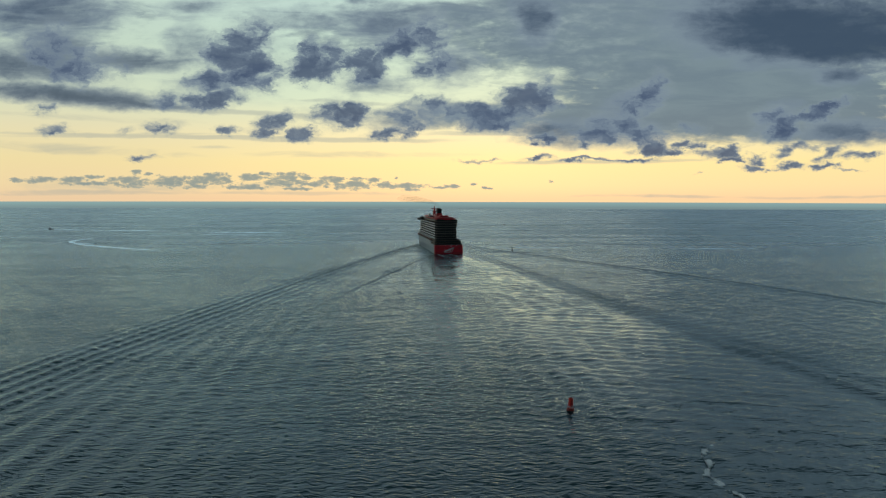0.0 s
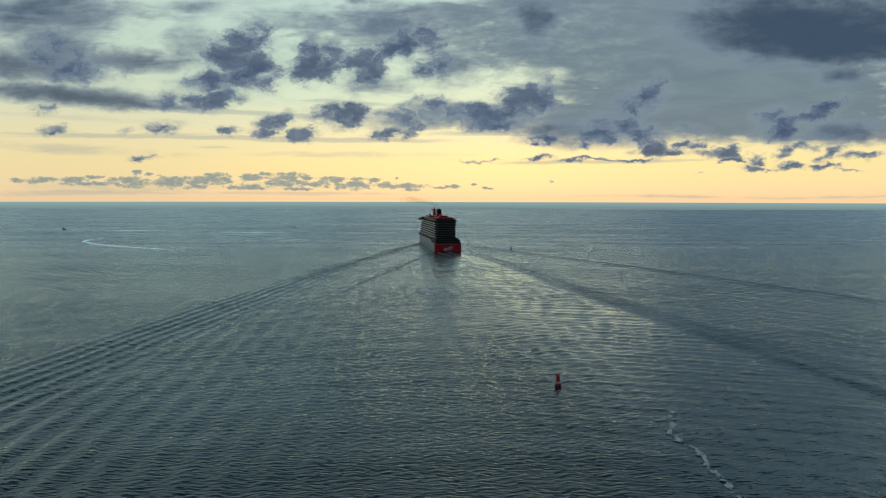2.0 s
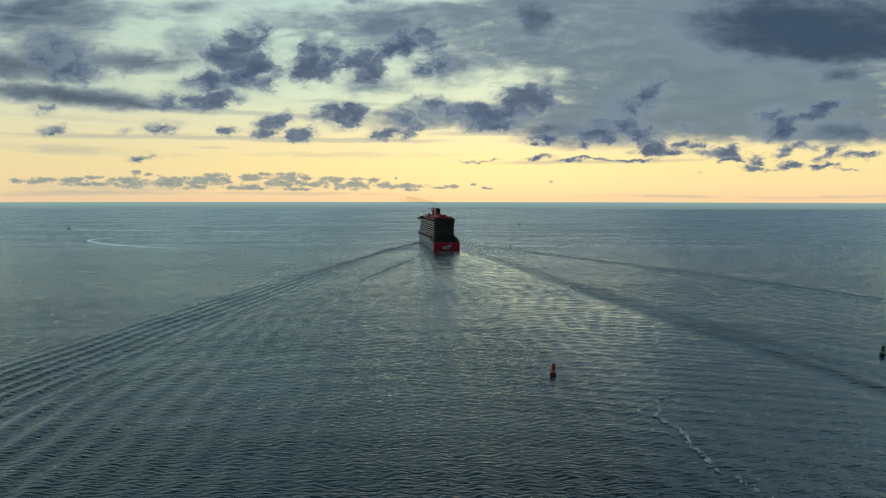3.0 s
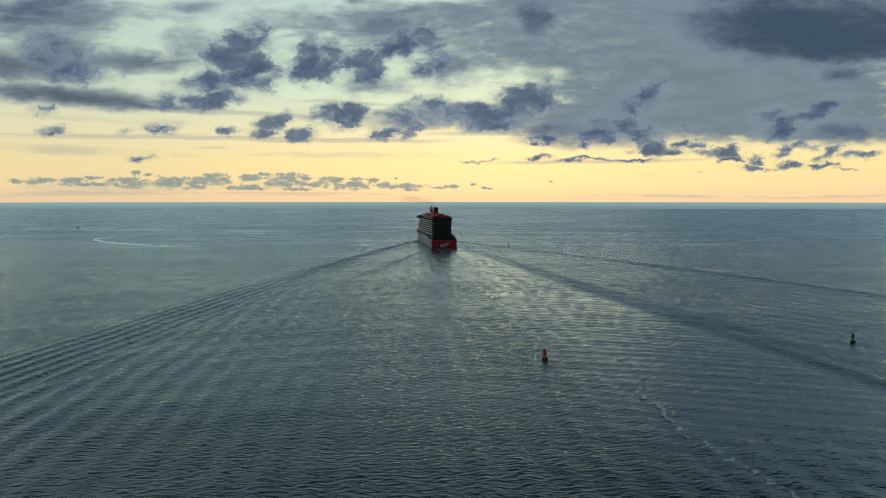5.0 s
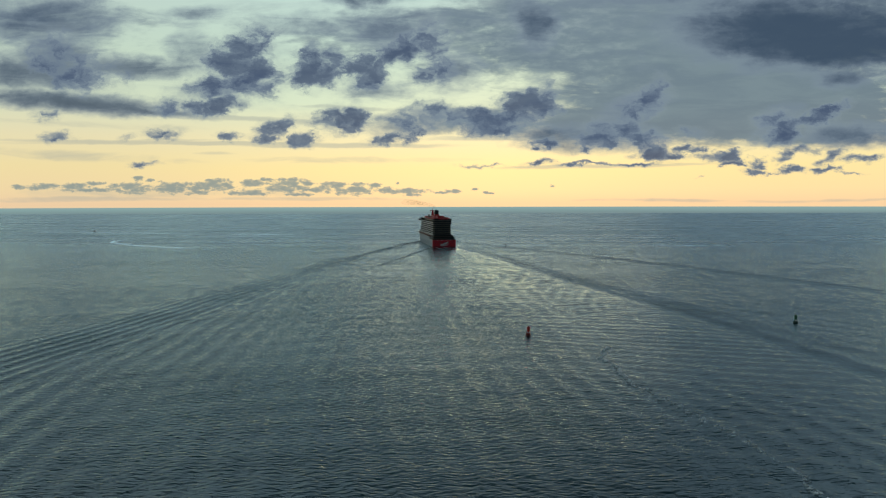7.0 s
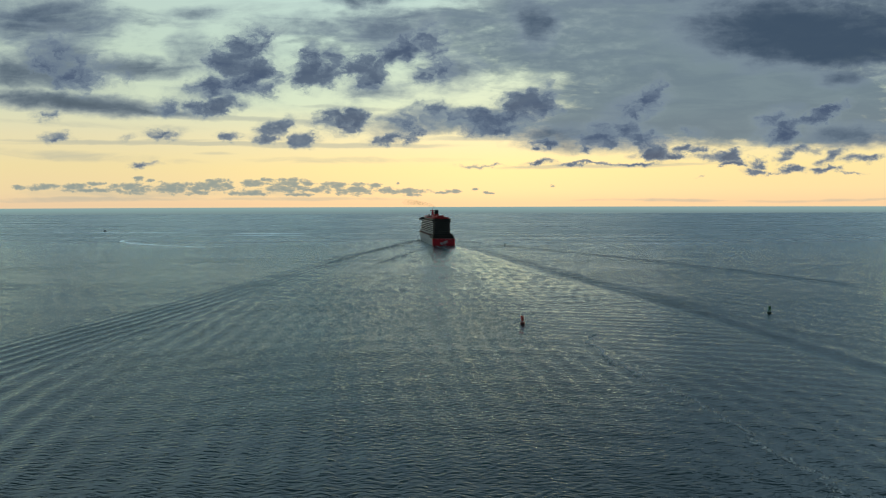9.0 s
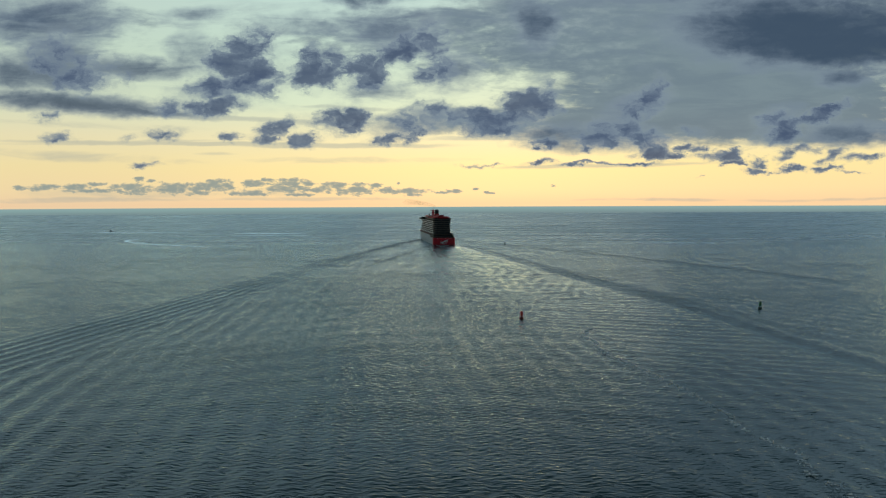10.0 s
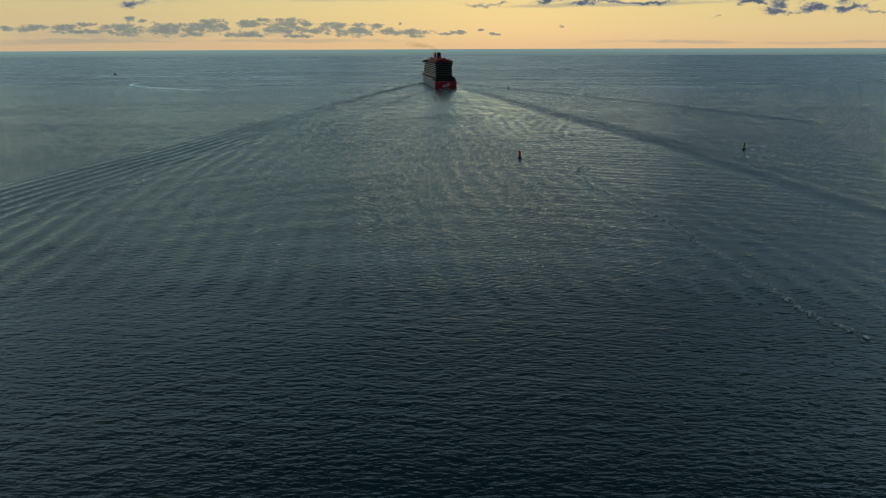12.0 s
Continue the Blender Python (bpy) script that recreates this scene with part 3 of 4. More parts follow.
# ---- building helpers ----
def part(name, bm, material, parent, label="", smooth=False):
    me = bpy.data.meshes.new(name)
    bmesh.ops.recalc_face_normals(bm, faces=bm.faces)
    bm.to_mesh(me)
    bm.free()
    me.materials.append(material)
    if smooth:
        me.polygons.foreach_set("use_smooth", np.ones(len(me.polygons), dtype=bool))
    ob = new(name, me)
    ob.parent = parent
    if label:
        tagged(ob, label)
    return ob


def thing(name, label, category, group=""):
    ob = new(name)
    ob.empty_display_size = 1.0
    return tagged(ob, label, category, group)


def add_box(bm, x0, x1, y0, y1, z0, z1, turn=None):
    r = bmesh.ops.create_cube(bm, size=1.0)["verts"]
    for v in r:
        v.co = Vector((x0 + (v.co.x + 0.5) * (x1 - x0), y0 + (v.co.y + 0.5) * (y1 - y0), z0 + (v.co.z + 0.5) * (z1 - z0)))
        if turn is not None:
            v.co = turn @ v.co
    return r


def box(x0, x1, y0, y1, z0, z1, bevel=0.0):
    bm = bmesh.new()
    add_box(bm, x0, x1, y0, y1, z0, z1)
    if bevel:
        bmesh.ops.bevel(bm, geom=bm.edges[:], offset=bevel, segments=2, affect="EDGES")
    return bm


def add_rod(bm, a, b, r0, r1=None, seg=8):
    """A round bar from a to b."""
    a, b = Vector(a), Vector(b)
    d = b - a
    m = Matrix.Translation((a + b) / 2) @ d.to_track_quat("Z", "Y").to_matrix().to_4x4()
    bmesh.ops.create_cone(bm, cap_ends=True, segments=seg, radius1=r0, radius2=r0 if r1 is None else r1, depth=d.length, matrix=m)


def lathe(profile, seg=20, at=(0, 0, 0)):
    """A turned body from (radius, height) steps."""
    bm = bmesh.new()
    rings = [[bm.verts.new((at[0] + r * math.cos(2 * math.pi * k / seg), at[1] + r * math.sin(2 * math.pi * k / seg), at[2] + z)) for k in range(seg)] for r, z in profile]
    for a, b in zip(rings, rings[1:]):
        for k in range(seg):
            bm.faces.new((a[k], a[(k + 1) % seg], b[(k + 1) % seg], b[k]))
    bm.faces.new(rings[0][::-1])
    bm.faces.new(rings[-1])
    return bm


def plan(half, aft, fore, r_aft, r_fore, seg=6):
    """Outline of a deck: half width, its two ends and the rounding of their corners."""
    pts = []
    for cx, cy, r, a0 in ((half - r_aft, aft + r_aft, r_aft, -90), (half - r_fore, fore - r_fore, r_fore, 0), (-half + r_fore, fore - r_fore, r_fore, 90), (-half + r_aft, aft + r_aft, r_aft, 180)):
        for k in range(seg + 1):
            a = radians(a0 + 90 * k / seg)
            pts.append((cx + r * math.cos(a), cy + r * math.sin(a)))
    return pts


def add_slab(bm, pts, z0, z1):
    lo = [bm.verts.new((x, y, z0)) for x, y in pts]
    hi = [bm.verts.new((x, y, z1)) for x, y in pts]
    n = len(pts)
    for k in range(n):
        bm.faces.new((lo[k], lo[(k + 1) % n], hi[(k + 1) % n], hi[k]))
    bm.faces.new(lo[::-1])
    bm.faces.new(hi)


def slab(pts, z0, z1):
    bm = bmesh.new()
    add_slab(bm, pts, z0, z1)
    return bm


def fence_ring(pts, z0, z1, thick, skip=0):
    """A thin upright band along an outline: railing glass or parapet."""
    bm = bmesh.new()
    n = len(pts)
    c = Vector((sum(p[0] for p in pts) / n, sum(p[1] for p in pts) / n))
    inner = [(p[0] - thick * (1 if p[0] > 0 else -1), p[1] + (thick if p[1] < c.y else -thick)) for p in pts]
    rows = [[bm.verts.new((x, y, z)) for x, y in q] for q, z in ((pts, z0), (pts, z1), (inner, z1), (inner, z0))]
    for k in range(n):
        j = (k + 1) % n
        for a, b in zip(rows, rows[1:] + rows[:1]):
            bm.faces.new((a[k], a[j], b[j], b[k]))
    return bm


# ---- the cruise ship ----
HULL = mat("hull_silver_paint", (0.34, 0.40, 0.45), 0.38, grain=0.12, scale=0.6, bump=0.1)
RED = mat("red_paint", (0.66, 0.012, 0.03), 0.42, grain=0.14, scale=0.8, bump=0.1)
# a darker, duller red than the stern's, for roofs, track and funnel
ROOF_RED = mat("dull_red_roof", (0.48, 0.022, 0.03), 0.6, grain=0.25, scale=1.2, bump=0.2)
DECK_EDGE = mat("deck_edge_bronze", (0.26, 0.22, 0.19), 0.55, grain=0.2)
SIDE_EDGE = mat("deck_edge_white", (0.82, 0.83, 0.83), 0.5, grain=0.1)
# near-black, with the shade of balcony recesses and openings put into the colour
SHADE = mat("shaded_dark_wall", (0.03, 0.03, 0.033), 0.7, grain=0.25)
GLASS = mat("tinted_glass", (0.016, 0.018, 0.02), 0.4, grain=0.2, spec=0.2)
TEAK = mat("deck_boards", (0.16, 0.11, 0.075), 0.7, grain=0.25, scale=2.0)
BLACK = mat("soot_black_paint", (0.012, 0.012, 0.014), 0.6, grain=0.3)
WHITE = mat("white_paint", (0.75, 0.75, 0.74), 0.45, grain=0.06)
STEEL = mat("grey_steel", (0.22, 0.23, 0.24), 0.5, 0.3, grain=0.2)
ORANGE = mat("lifeboat_red", (0.14, 0.04, 0.035), 0.45, grain=0.12)
LAMP = mat("deck_lamp", (0.75, 0.85, 1.0), 0.4, emit=0.35)

ship = thing("cruise_ship", "silver-hulled cruise ship with red stern and red funnel under way", "cruise ship")
LENGTH, HALF = 275.0, 19.0


def hull_half(y, z):
    """Half breadth of the hull at a station and height: full aft, fine and flared forward."""
    q = min(max((y - 185) / (LENGTH - 185 + 0.35 * (z - 12)), 0), 1)
    h = HALF * (1 - q ** 2.3) * (0.94 + 0.06 * min(max(z, 0) / 8.0, 1))
    return max(h * (0.985 if y < 1 else 1.0), 0.15)


bm = bmesh.new()
levels = (-3.0, 0.0, 1.6, 4.0, 8.0, 12.0, 15.6)
stations = [0.0, 8, 20, 44, 46, 90, 130, 170, 190, 205, 218, 230, 240, 250, 258, 265, 270, 275]
grid = {}
for i, y in enumerate(stations):
    for j, z in enumerate(levels):
        for s in (-1, 1):
            z = 12.2 if z > 12.2 and y < 45 else z
            grid[i, j, s] = bm.verts.new((s * hull_half(y, z), y + (0.35 * (z - 12) if y > 250 else 0), z))
for i in range(len(stations) - 1):
    for j in range(len(levels) - 1):
        for s in (-1, 1):
            bm.faces.new((grid[i, j, s], grid[i + 1, j, s], grid[i + 1, j + 1, s], grid[i, j + 1, s]))
    bm.faces.new((grid[i, 6, -1], grid[i + 1, 6, -1], grid[i + 1, 6, 1], grid[i, 6, 1]))
for i in (0, len(stations) - 1):
    for j in range(len(levels) - 1):
        bm.faces.new((grid[i, j, -1], grid[i, j + 1, -1], grid[i, j + 1, 1], grid[i, j, 1]))
hull = part("hull", bm, HULL, ship, "silver-grey painted steel hull")

# red transom and the sides' red return
bm = bmesh.new()
add_slab(bm, plan(19.05, -0.9, 7.0, 2.0, 0.1), 0.3, 12.2)
stern = part("stern", bm, RED, ship, "bright red painted stern")
part("rubbing_strake", slab(plan(19.25, -1.1, 6.0, 2.1, 0.1), 1.5, 2.0), BLACK, stern)
for k in range(5):
    x = -14 + 7 * k
    part("mooring_port", box(x - 1.1, x + 1.1, -1.02, -0.7, 7.8, 9.2, 0.15), SHADE, stern)
for x in (-11.5, -4.5, 3.0, 10.0):
    part("stern_lamp", box(x - 0.4, x + 0.4, -1.3, -0.8, 11.2, 11.8, 0.12), LAMP, stern, "small bluish white lamp")
# white brush-stroke emblem, drawn as plain bars that slant upwards
bm = bmesh.new()
for x0, z0, x1, z1, w in ((-6.4, 3.4, 6.4, 8.6, 1.5), (-5.6, 6.4, -3.0, 2.6, 1.0), (-1.6, 3.0, 0.6, 7.6, 0.8), (1.4, 3.4, 3.8, 8.4, 0.8), (4.0, 5.0, 6.6, 6.4, 0.8), (-5.4, 2.2, 5.2, 3.6, 0.5)):
    d = Vector((x1 - x0, 0, z1 - z0))
    add_box(bm, -d.length / 2, d.length / 2, -0.12, 0.12, -w / 2, w / 2, Matrix.Translation(((x0 + x1) / 2, -1.0, (z0 + z1) / 2)) @ Matrix.Rotation(-math.atan2(d.z, d.x), 4, "Y"))
part("emblem", bm, WHITE, stern, "white brush-stroke emblem")

# stepped terraces over the stern
for k, (half, aft, z) in enumerate(((18.9, -0.2, 12.3), (18.4, 3.0, 14.9), (17.2, 9.0, 17.4))):
    t_deck = part("terrace", slab(plan(half, aft, 44, 3.0, 0.5), z, z + 0.5), TEAK, ship, "timber-decked stern terrace")
    part("railing", fence_ring(plan(half - 0.2, aft + 0.2, 43.5, 3.0, 0.5), z + 0.5, z + 1.7, 0.12), GLASS, t_deck)
    part("terrace_wall", slab(plan(half - 2.4, aft + 4.0, 43, 3.0, 0.5), z + 0.5, z + 2.5), SHADE, t_deck)
    bm = bmesh.new()
    for i in range(9):
        x = (i - 4) * half / 4.6
        add_rod(bm, (x, aft + 0.6, z - 1.6), (x, aft + 0.6, z), 0.14, seg=6)
    tagged(part("stanchions", bm, STEEL, t_deck), kind="stuff")

# decks of balconies: slab, recessed cabin wall, dividers and glass balustrade
DECKS, RISE, FIRST = 7, 3.37, 19.7
for k in range(DECKS):
    z = FIRST + k * RISE
    half = 15.0 if k < 6 else 15.8
    aft = 22.0 + 0.35 * k if k < 5 else 20.0
    fore = 236 - 3.2 * k
    deck = part("deck", slab(plan(half, aft, fore, 4.5, 9), z - 0.3, z + 0.42), DECK_EDGE, ship, "bronze-brown balcony deck edge")
    part("cabin_wall", slab(plan(half - 1.7, aft + 1.8, fore - 2, 4.0, 8), z + 0.42, z + RISE), SHADE, deck)
    part("balustrade", fence_ring(plan(half - 0.06, aft + 0.06, fore - 0.2, 4.5, 9), z + 0.42, z + 1.35, 0.06), GLASS, deck, "tinted glass balustrade")
    bm = bmesh.new()
    for s in (-1, 1):
        for i in range(int((fore - 30 - aft) / 3.3)):
            y = aft + 7 + 3.3 * i
            add_box(bm, s * half - s * 1.75, s * half - s * 0.15, y - 0.06, y + 0.06, z + 0.42, z + RISE)
    tagged(part("side_dividers", bm, SHADE, deck), kind="stuff")
    bm = bmesh.new()
    for i in range(8):
        x = (i - 3.5) * 2.8
        add_box(bm, x - 0.06, x + 0.06, aft + 0.2, aft + 1.9, z + 0.42, z + RISE)
    tagged(part("aft_dividers", bm, DECK_EDGE, deck), kind="stuff")
    for s in (-1, 1):
        part("side_fascia", box(min(s * (half + 0.02), s * (half + 0.14)), max(s * (half + 0.02), s * (half + 0.14)), aft + 5, fore - 12, z - 0.5, z + 0.75), SIDE_EDGE, deck, "pale painted side fascia")

# promenade with lifeboats along each side
for s in (-1, 1):
    part("promenade", box(min(s * 14.0, s * 18.4), max(s * 14.0, s * 18.4), 47, 226, 15.6, 16.1), TEAK, ship)
    part("promenade_roof", box(min(s * 14.2, s * 16.6), max(s * 14.2, s * 16.6), 30, 228, 20.6, 21.0), SIDE_EDGE, ship)
    for i in range(9):
        y = 52 + 19.5 * i
        bm = bmesh.new()
        bmesh.ops.create_uvsphere(bm, u_segments=14, v_segments=9, radius=1.0, matrix=Matrix.Translation((s * 17.6, y, 17.9)) @ Matrix.Diagonal((2.0, 6.2, 1.7, 1)))
        boat = part("lifeboat", bm, ORANGE, ship, "dull red enclosed lifeboat", True)
        part("canopy", box(s * 17.6 - 1.3, s * 17.6 + 1.3, y - 4.2, y + 4.2, 18.6, 20.0, 0.5), WHITE, boat)
        for dy in (-4.6, 4.6):
            bm = bmesh.new()
            add_rod(bm, (s * 15.2, y + dy, 20.8), (s * 18.0, y + dy, 20.6), 0.2, seg=6)
            add_rod(bm, (s * 17.8, y + dy, 20.6), (s * 17.8, y + dy, 18.8), 0.1, seg=6)
            part("davit", bm, STEEL, boat)

TOP = FIRST + DECKS * RISE
top = part("top_deck", slab(plan(15.9, 19.0, 205, 5.0, 8), TOP, TOP + 0.6), DECK_EDGE, ship, "dark overhanging top deck")
part("parapet", fence_ring(plan(15.8, 19.1, 204, 5.0, 8), TOP + 0.6, TOP + 2.0, 0.15), GLASS, top)
track = part("running_track", fence_ring(plan(14.8, 24.0, 150, 12, 12, 10), TOP + 2.2, TOP + 3.9, 3.2), ROOF_RED, ship, "red raised running track")
bm = bmesh.new()
for i in range(9):
    for s in (-1, 1):
        add_rod(bm, (s * 13.2, 32 + 13 * i, TOP + 0.6), (s * 13.2, 32 + 13 * i, TOP + 2.7), 0.25, seg=6)
tagged(part("track_posts", bm, STEEL, track), kind="stuff")
lounge = part("aft_lounge", slab(plan(11.0, 30.0, 68, 6, 4), TOP + 0.6, TOP + 3.2), SHADE, ship)
part("lounge_roof", slab(plan(12.0, 28.5, 70, 7, 4), TOP + 3.2, TOP + 5.0), ROOF_RED, lounge, "curved red lounge roof")
part("canopy", slab(plan(6.0, 40, 58, 3, 3), TOP + 5.0, TOP + 7.4), ROOF_RED, lounge)
court = part("sports_cage", slab(plan(8.5, 71, 85, 1, 1), TOP + 0.6, TOP + 5.2), ROOF_RED, ship)
for x0, x1, y0, y1, h, paint in ((-13.5, -7.5, 74, 92, 4.4, ROOF_RED), (7.0, 13.5, 72, 96, 5.0, ROOF_RED), (-13.0, -6.0, 100, 124, 5.6, SHADE), (8.5, 14.0, 100, 126, 4.4, ROOF_RED), (-3.0, 9.0, 22.5, 28.0, 3.4, RED), (-12.5, -6.5, 23.0, 27.5, 2.8, SHADE)):
    part("deck_house", box(x0, x1, y0, y1, TOP + 0.6, TOP + h, 0.4), paint, ship, "low red deck house" if paint is not SHADE else "low dark deck house")
fwd = part("forward_house", slab(plan(14.5, 130, 190, 5, 9), TOP + 0.6, TOP + 4.2), SIDE_EDGE, ship)
part("forward_roof", slab(plan(12.5, 134, 184, 5, 8), TOP + 4.2, TOP + 5.2), ROOF_RED, fwd)

# funnel: red casing that tapers and leans aft, black top with pipes
bm = bmesh.new()
rings = []
for z, half, a, b in ((TOP + 0.6, 7.0, 88, 112), (TOP + 5.0, 6.4, 88, 110), (TOP + 7.0, 4.4, 90, 106), (TOP + 9.4, 3.7, 91, 104)):
    rings.append([bm.verts.new((x, y, z)) for x, y in plan(half, a, b, 2.6, 3.2)])
for lo, hi in zip(rings, rings[1:]):
    for k in range(len(lo)):
        j = (k + 1) % len(lo)
        bm.faces.new((lo[k], lo[j], hi[j], hi[k]))
bm.faces.new(rings[-1])
funnel = part("funnel", bm, ROOF_RED, ship, "tapered red funnel casing")
cap = part("funnel_top", slab(plan(3.4, 91.2, 103.5, 2.4, 3.0), TOP + 9.4, TOP + 15.8), BLACK, funnel, "soot-black funnel top")
for x in (-1.5, 0, 1.5):
    for y in (94.5, 98.0):
        bm = bmesh.new()
        add_rod(bm, (x, y, TOP + 15.8), (x, y - 0.3, TOP + 16.8), 0.55, seg=10)
        part("exhaust_pipe", bm, BLACK, cap)
for s in (-1, 1):
    part("fin", box(s * 6.8 - 1.2, s * 6.8 + 1.2, 90, 108, TOP + 4.6, TOP + 5.6, 0.3), RED, funnel)

# mast with yards and radar domes
bm = bmesh.new()
for dx in (-1.6, 1.6):
    add_rod(bm, (dx, 150, TOP + 5.0), (dx * 0.3, 151, TOP + 14.5), 1.3, 0.9)
add_rod(bm, (0, 151, TOP + 12.0), (0, 151, TOP + 19.5), 0.9, 0.5)
mast = part("mast", bm, RED, ship, "red radar mast")
for z, w in ((14.6, 5.2), (10.5, 3.4)):
    part("yard", box(-w, w, 150.6, 151.4, TOP + z, TOP + z + 1.1, 0.15), RED, mast)
for x, y, z, r in ((-3.6, 151, 12.9, 1.0), (3.4, 151, 12.7, 0.8)):
    bm = bmesh.new()
    bmesh.ops.create_uvsphere(bm, u_segments=14, v_segments=8, radius=r, matrix=Matrix.Translation((x, y, TOP + z)))
    part("radar_dome", bm, WHITE, mast, smooth=True)
for x, y, z, r in ((-8.5, 140, 6.8, 2.0), (8.0, 142, 6.8, 2.0), (-9.0, 76, 3.0, 1.7)):
    bm = bmesh.new()
    bmesh.ops.create_uvsphere(bm, u_segments=16, v_segments=10, radius=r, matrix=Matrix.Translation((x, y, TOP + z)))
    add_rod(bm, (x, y, TOP + 0.6), (x, y, TOP + z), 0.5)
    part("satellite_dome", bm, WHITE, ship, smooth=True)

# bridge wings that stand out over the sides, forward
bridge = part("bridge", box(-20.5, 20.5, 196, 206, TOP - 3.4, TOP + 0.2, 0.5), DECK_EDGE, ship, "dark bridge with wings over both sides")
part("bridge_window", box(-20.6, 20.6, 195.8, 206.3, TOP - 2.0, TOP - 0.7), GLASS, bridge)
for s in (-1, 1):
    part("lookout", box(s * 18.5 - 2.6, s * 18.5 + 2.6, 150, 168, TOP - 1.2, TOP + 2.6, 0.4), SHADE, ship)


# thin brown smoke that drifts from the funnel
smoke_mat = bpy.data.materials.new("thin_smoke")
smoke_mat.use_nodes = True
sn, sl = smoke_mat.node_tree.nodes, smoke_mat.node_tree.links
haze, clear_gap = sn.new("ShaderNodeMixShader"), sn.new("ShaderNodeBsdfTransparent")
sn["Principled BSDF"].inputs["Base Color"].default_value = (0.10, 0.08, 0.06, 1)
sn["Principled BSDF"].inputs["Roughness"].default_value = 1.0
haze.inputs[0].default_value = 0.038
sl.new(clear_gap.outputs[0], haze.inputs[1])
sl.new(sn["Principled BSDF"].outputs[0], haze.inputs[2])
sl.new(haze.outputs[0], sn["Material Output"].inputs[0])
smoke = thing("smoke", "thin brown exhaust smoke drifting from the funnel", "smoke")
for k in range(9):
    bm = bmesh.new()
    bmesh.ops.create_icosphere(bm, subdivisions=3, radius=1.0)
    for v in bm.verts:
        v.co *= 1 + 0.35 * noise.noise(v.co * 1.7 + Vector((k, 0, 0)))
    q = k / 8
    bmesh.ops.transform(bm, verts=bm.verts, matrix=Matrix.Translation((-1 - 44 * q ** 1.5, 96 + 30 * q, TOP + 18 + 15 * q ** 0.6 - 2 * q)) @ Matrix.Diagonal((2.0 + 11 * q, 3 + 10 * q, 1.6 + 3.4 * q, 1)))
    part("puff", bm, smoke_mat, smoke, smooth=True)


# ---- buoys ----
def buoy(name, paint, label, square=False, tall=1.0):
    b = thing(name, label, "buoy", "channel buoys")
    body = part("float", lathe([(0.9, -0.7), (1.25, -0.5), (1.3, 0.2), (1.3, 1.05), (1.22, 1.2), (0.5, 1.28)], 24), paint[0], b, paint[2], True)
    part("fender", lathe([(1.33, 0.25), (1.42, 0.32), (1.42, 0.5), (1.33, 0.57)], 24), BLACK, body)
    for k in range(3):
        a = radians(90 + 120 * k)
        bm = bmesh.new()
        add_rod(bm, (0.5 * math.cos(a), 0.5 * math.sin(a), 1.2), (0.58 * math.cos(a), 0.58 * math.sin(a), 1.75), 0.05, seg=6)
        part("lifting_eye", bm, STEEL, body)
    for k in range(4):
        a = radians(45 + 90 * k)
        bm = bmesh.new()
        add_rod(bm, (1.0 * math.cos(a), 1.0 * math.sin(a), 1.15), (0.52 * math.cos(a), 0.52 * math.sin(a), 4.6 * tall), 0.09, 0.07, 6)
        part("leg", bm, paint[1], b)
    for z, r in ((2.2, 0.86), (3.2, 0.73)):
        bm = bmesh.new()
        for k in range(4):
            a, c = radians(45 + 90 * k), radians(135 + 90 * k)
            add_rod(bm, (r * math.cos(a), r * math.sin(a), z), (r * math.cos(c), r * math.sin(c), z), 0.05, seg=6)
            add_rod(bm, (r * math.cos(a), r * math.sin(a), z), (0.88 * r * math.cos(c), 0.88 * r * math.sin(c), z + 0.95), 0.035, seg=5)
        part("brace", bm, paint[1], b)
    for k in range(4):
        turn = Matrix.Rotation(radians(90 * k + 8), 4, "Z")
        bm = bmesh.new()
        w = 0.62 if square else 0.55
        add_box(bm, -w, w, 0.52, 0.56, 2.35 * tall, 4.75 * tall, turn)
        if not square:
            bmesh.ops.bevel(bm, geom=[e for e in bm.edges if abs(e.verts[0].co.z - e.verts[1].co.z) < 0.01], offset=0.01, affect="EDGES")
        part("daymark", bm, paint[1], b)
    ring = part("top_ring", lathe([(0.30, 4.7 * tall), (0.62, 4.72 * tall), (0.62, 4.84 * tall), (0.2, 4.9 * tall)], 18), paint[1], b)
    part("lantern", lathe([(0.12, 4.88 * tall), (0.17, 5.0 * tall), (0.17, 5.3 * tall), (0.08, 5.42 * tall)], 14), GLASS, ring, "small lantern")
    part("bell", lathe([(0.36, 1.75), (0.34, 1.85), (0.24, 2.1), (0.08, 2.2)], 16), paint[1], b)
    return b


BUOY_RED = mat("buoy_red_paint", (0.72, 0.03, 0.018), 0.5, grain=0.25, scale=3.0, bump=0.3)
BUOY_RUST = mat("buoy_rusty_red", (0.28, 0.03, 0.024), 0.7, grain=0.4, scale=4.0, bump=0.5)
BUOY_GREEN = mat("buoy_green_paint", (0.015, 0.16, 0.05), 0.5, grain=0.25, scale=3.0, bump=0.3)
BUOY_DARK_GREEN = mat("buoy_weathered_green", (0.012, 0.06, 0.03), 0.7, grain=0.4, scale=4.0, bump=0.5)
# far buoys stand against the light: their shaded look is put into this near-black
BUOY_BACKLIT = mat("buoy_backlit_dark", (0.02, 0.022, 0.025), 0.6, grain=0.3, scale=3.0)
red_buoy = buoy("channel_buoy", (BUOY_RUST, BUOY_RED, "rust-stained float"), "red lighted channel buoy with rusty float on the sea")
red_buoy.matrix_world = pose(44.7, 246.0, 0.1, 1.5, -2.0, 20)
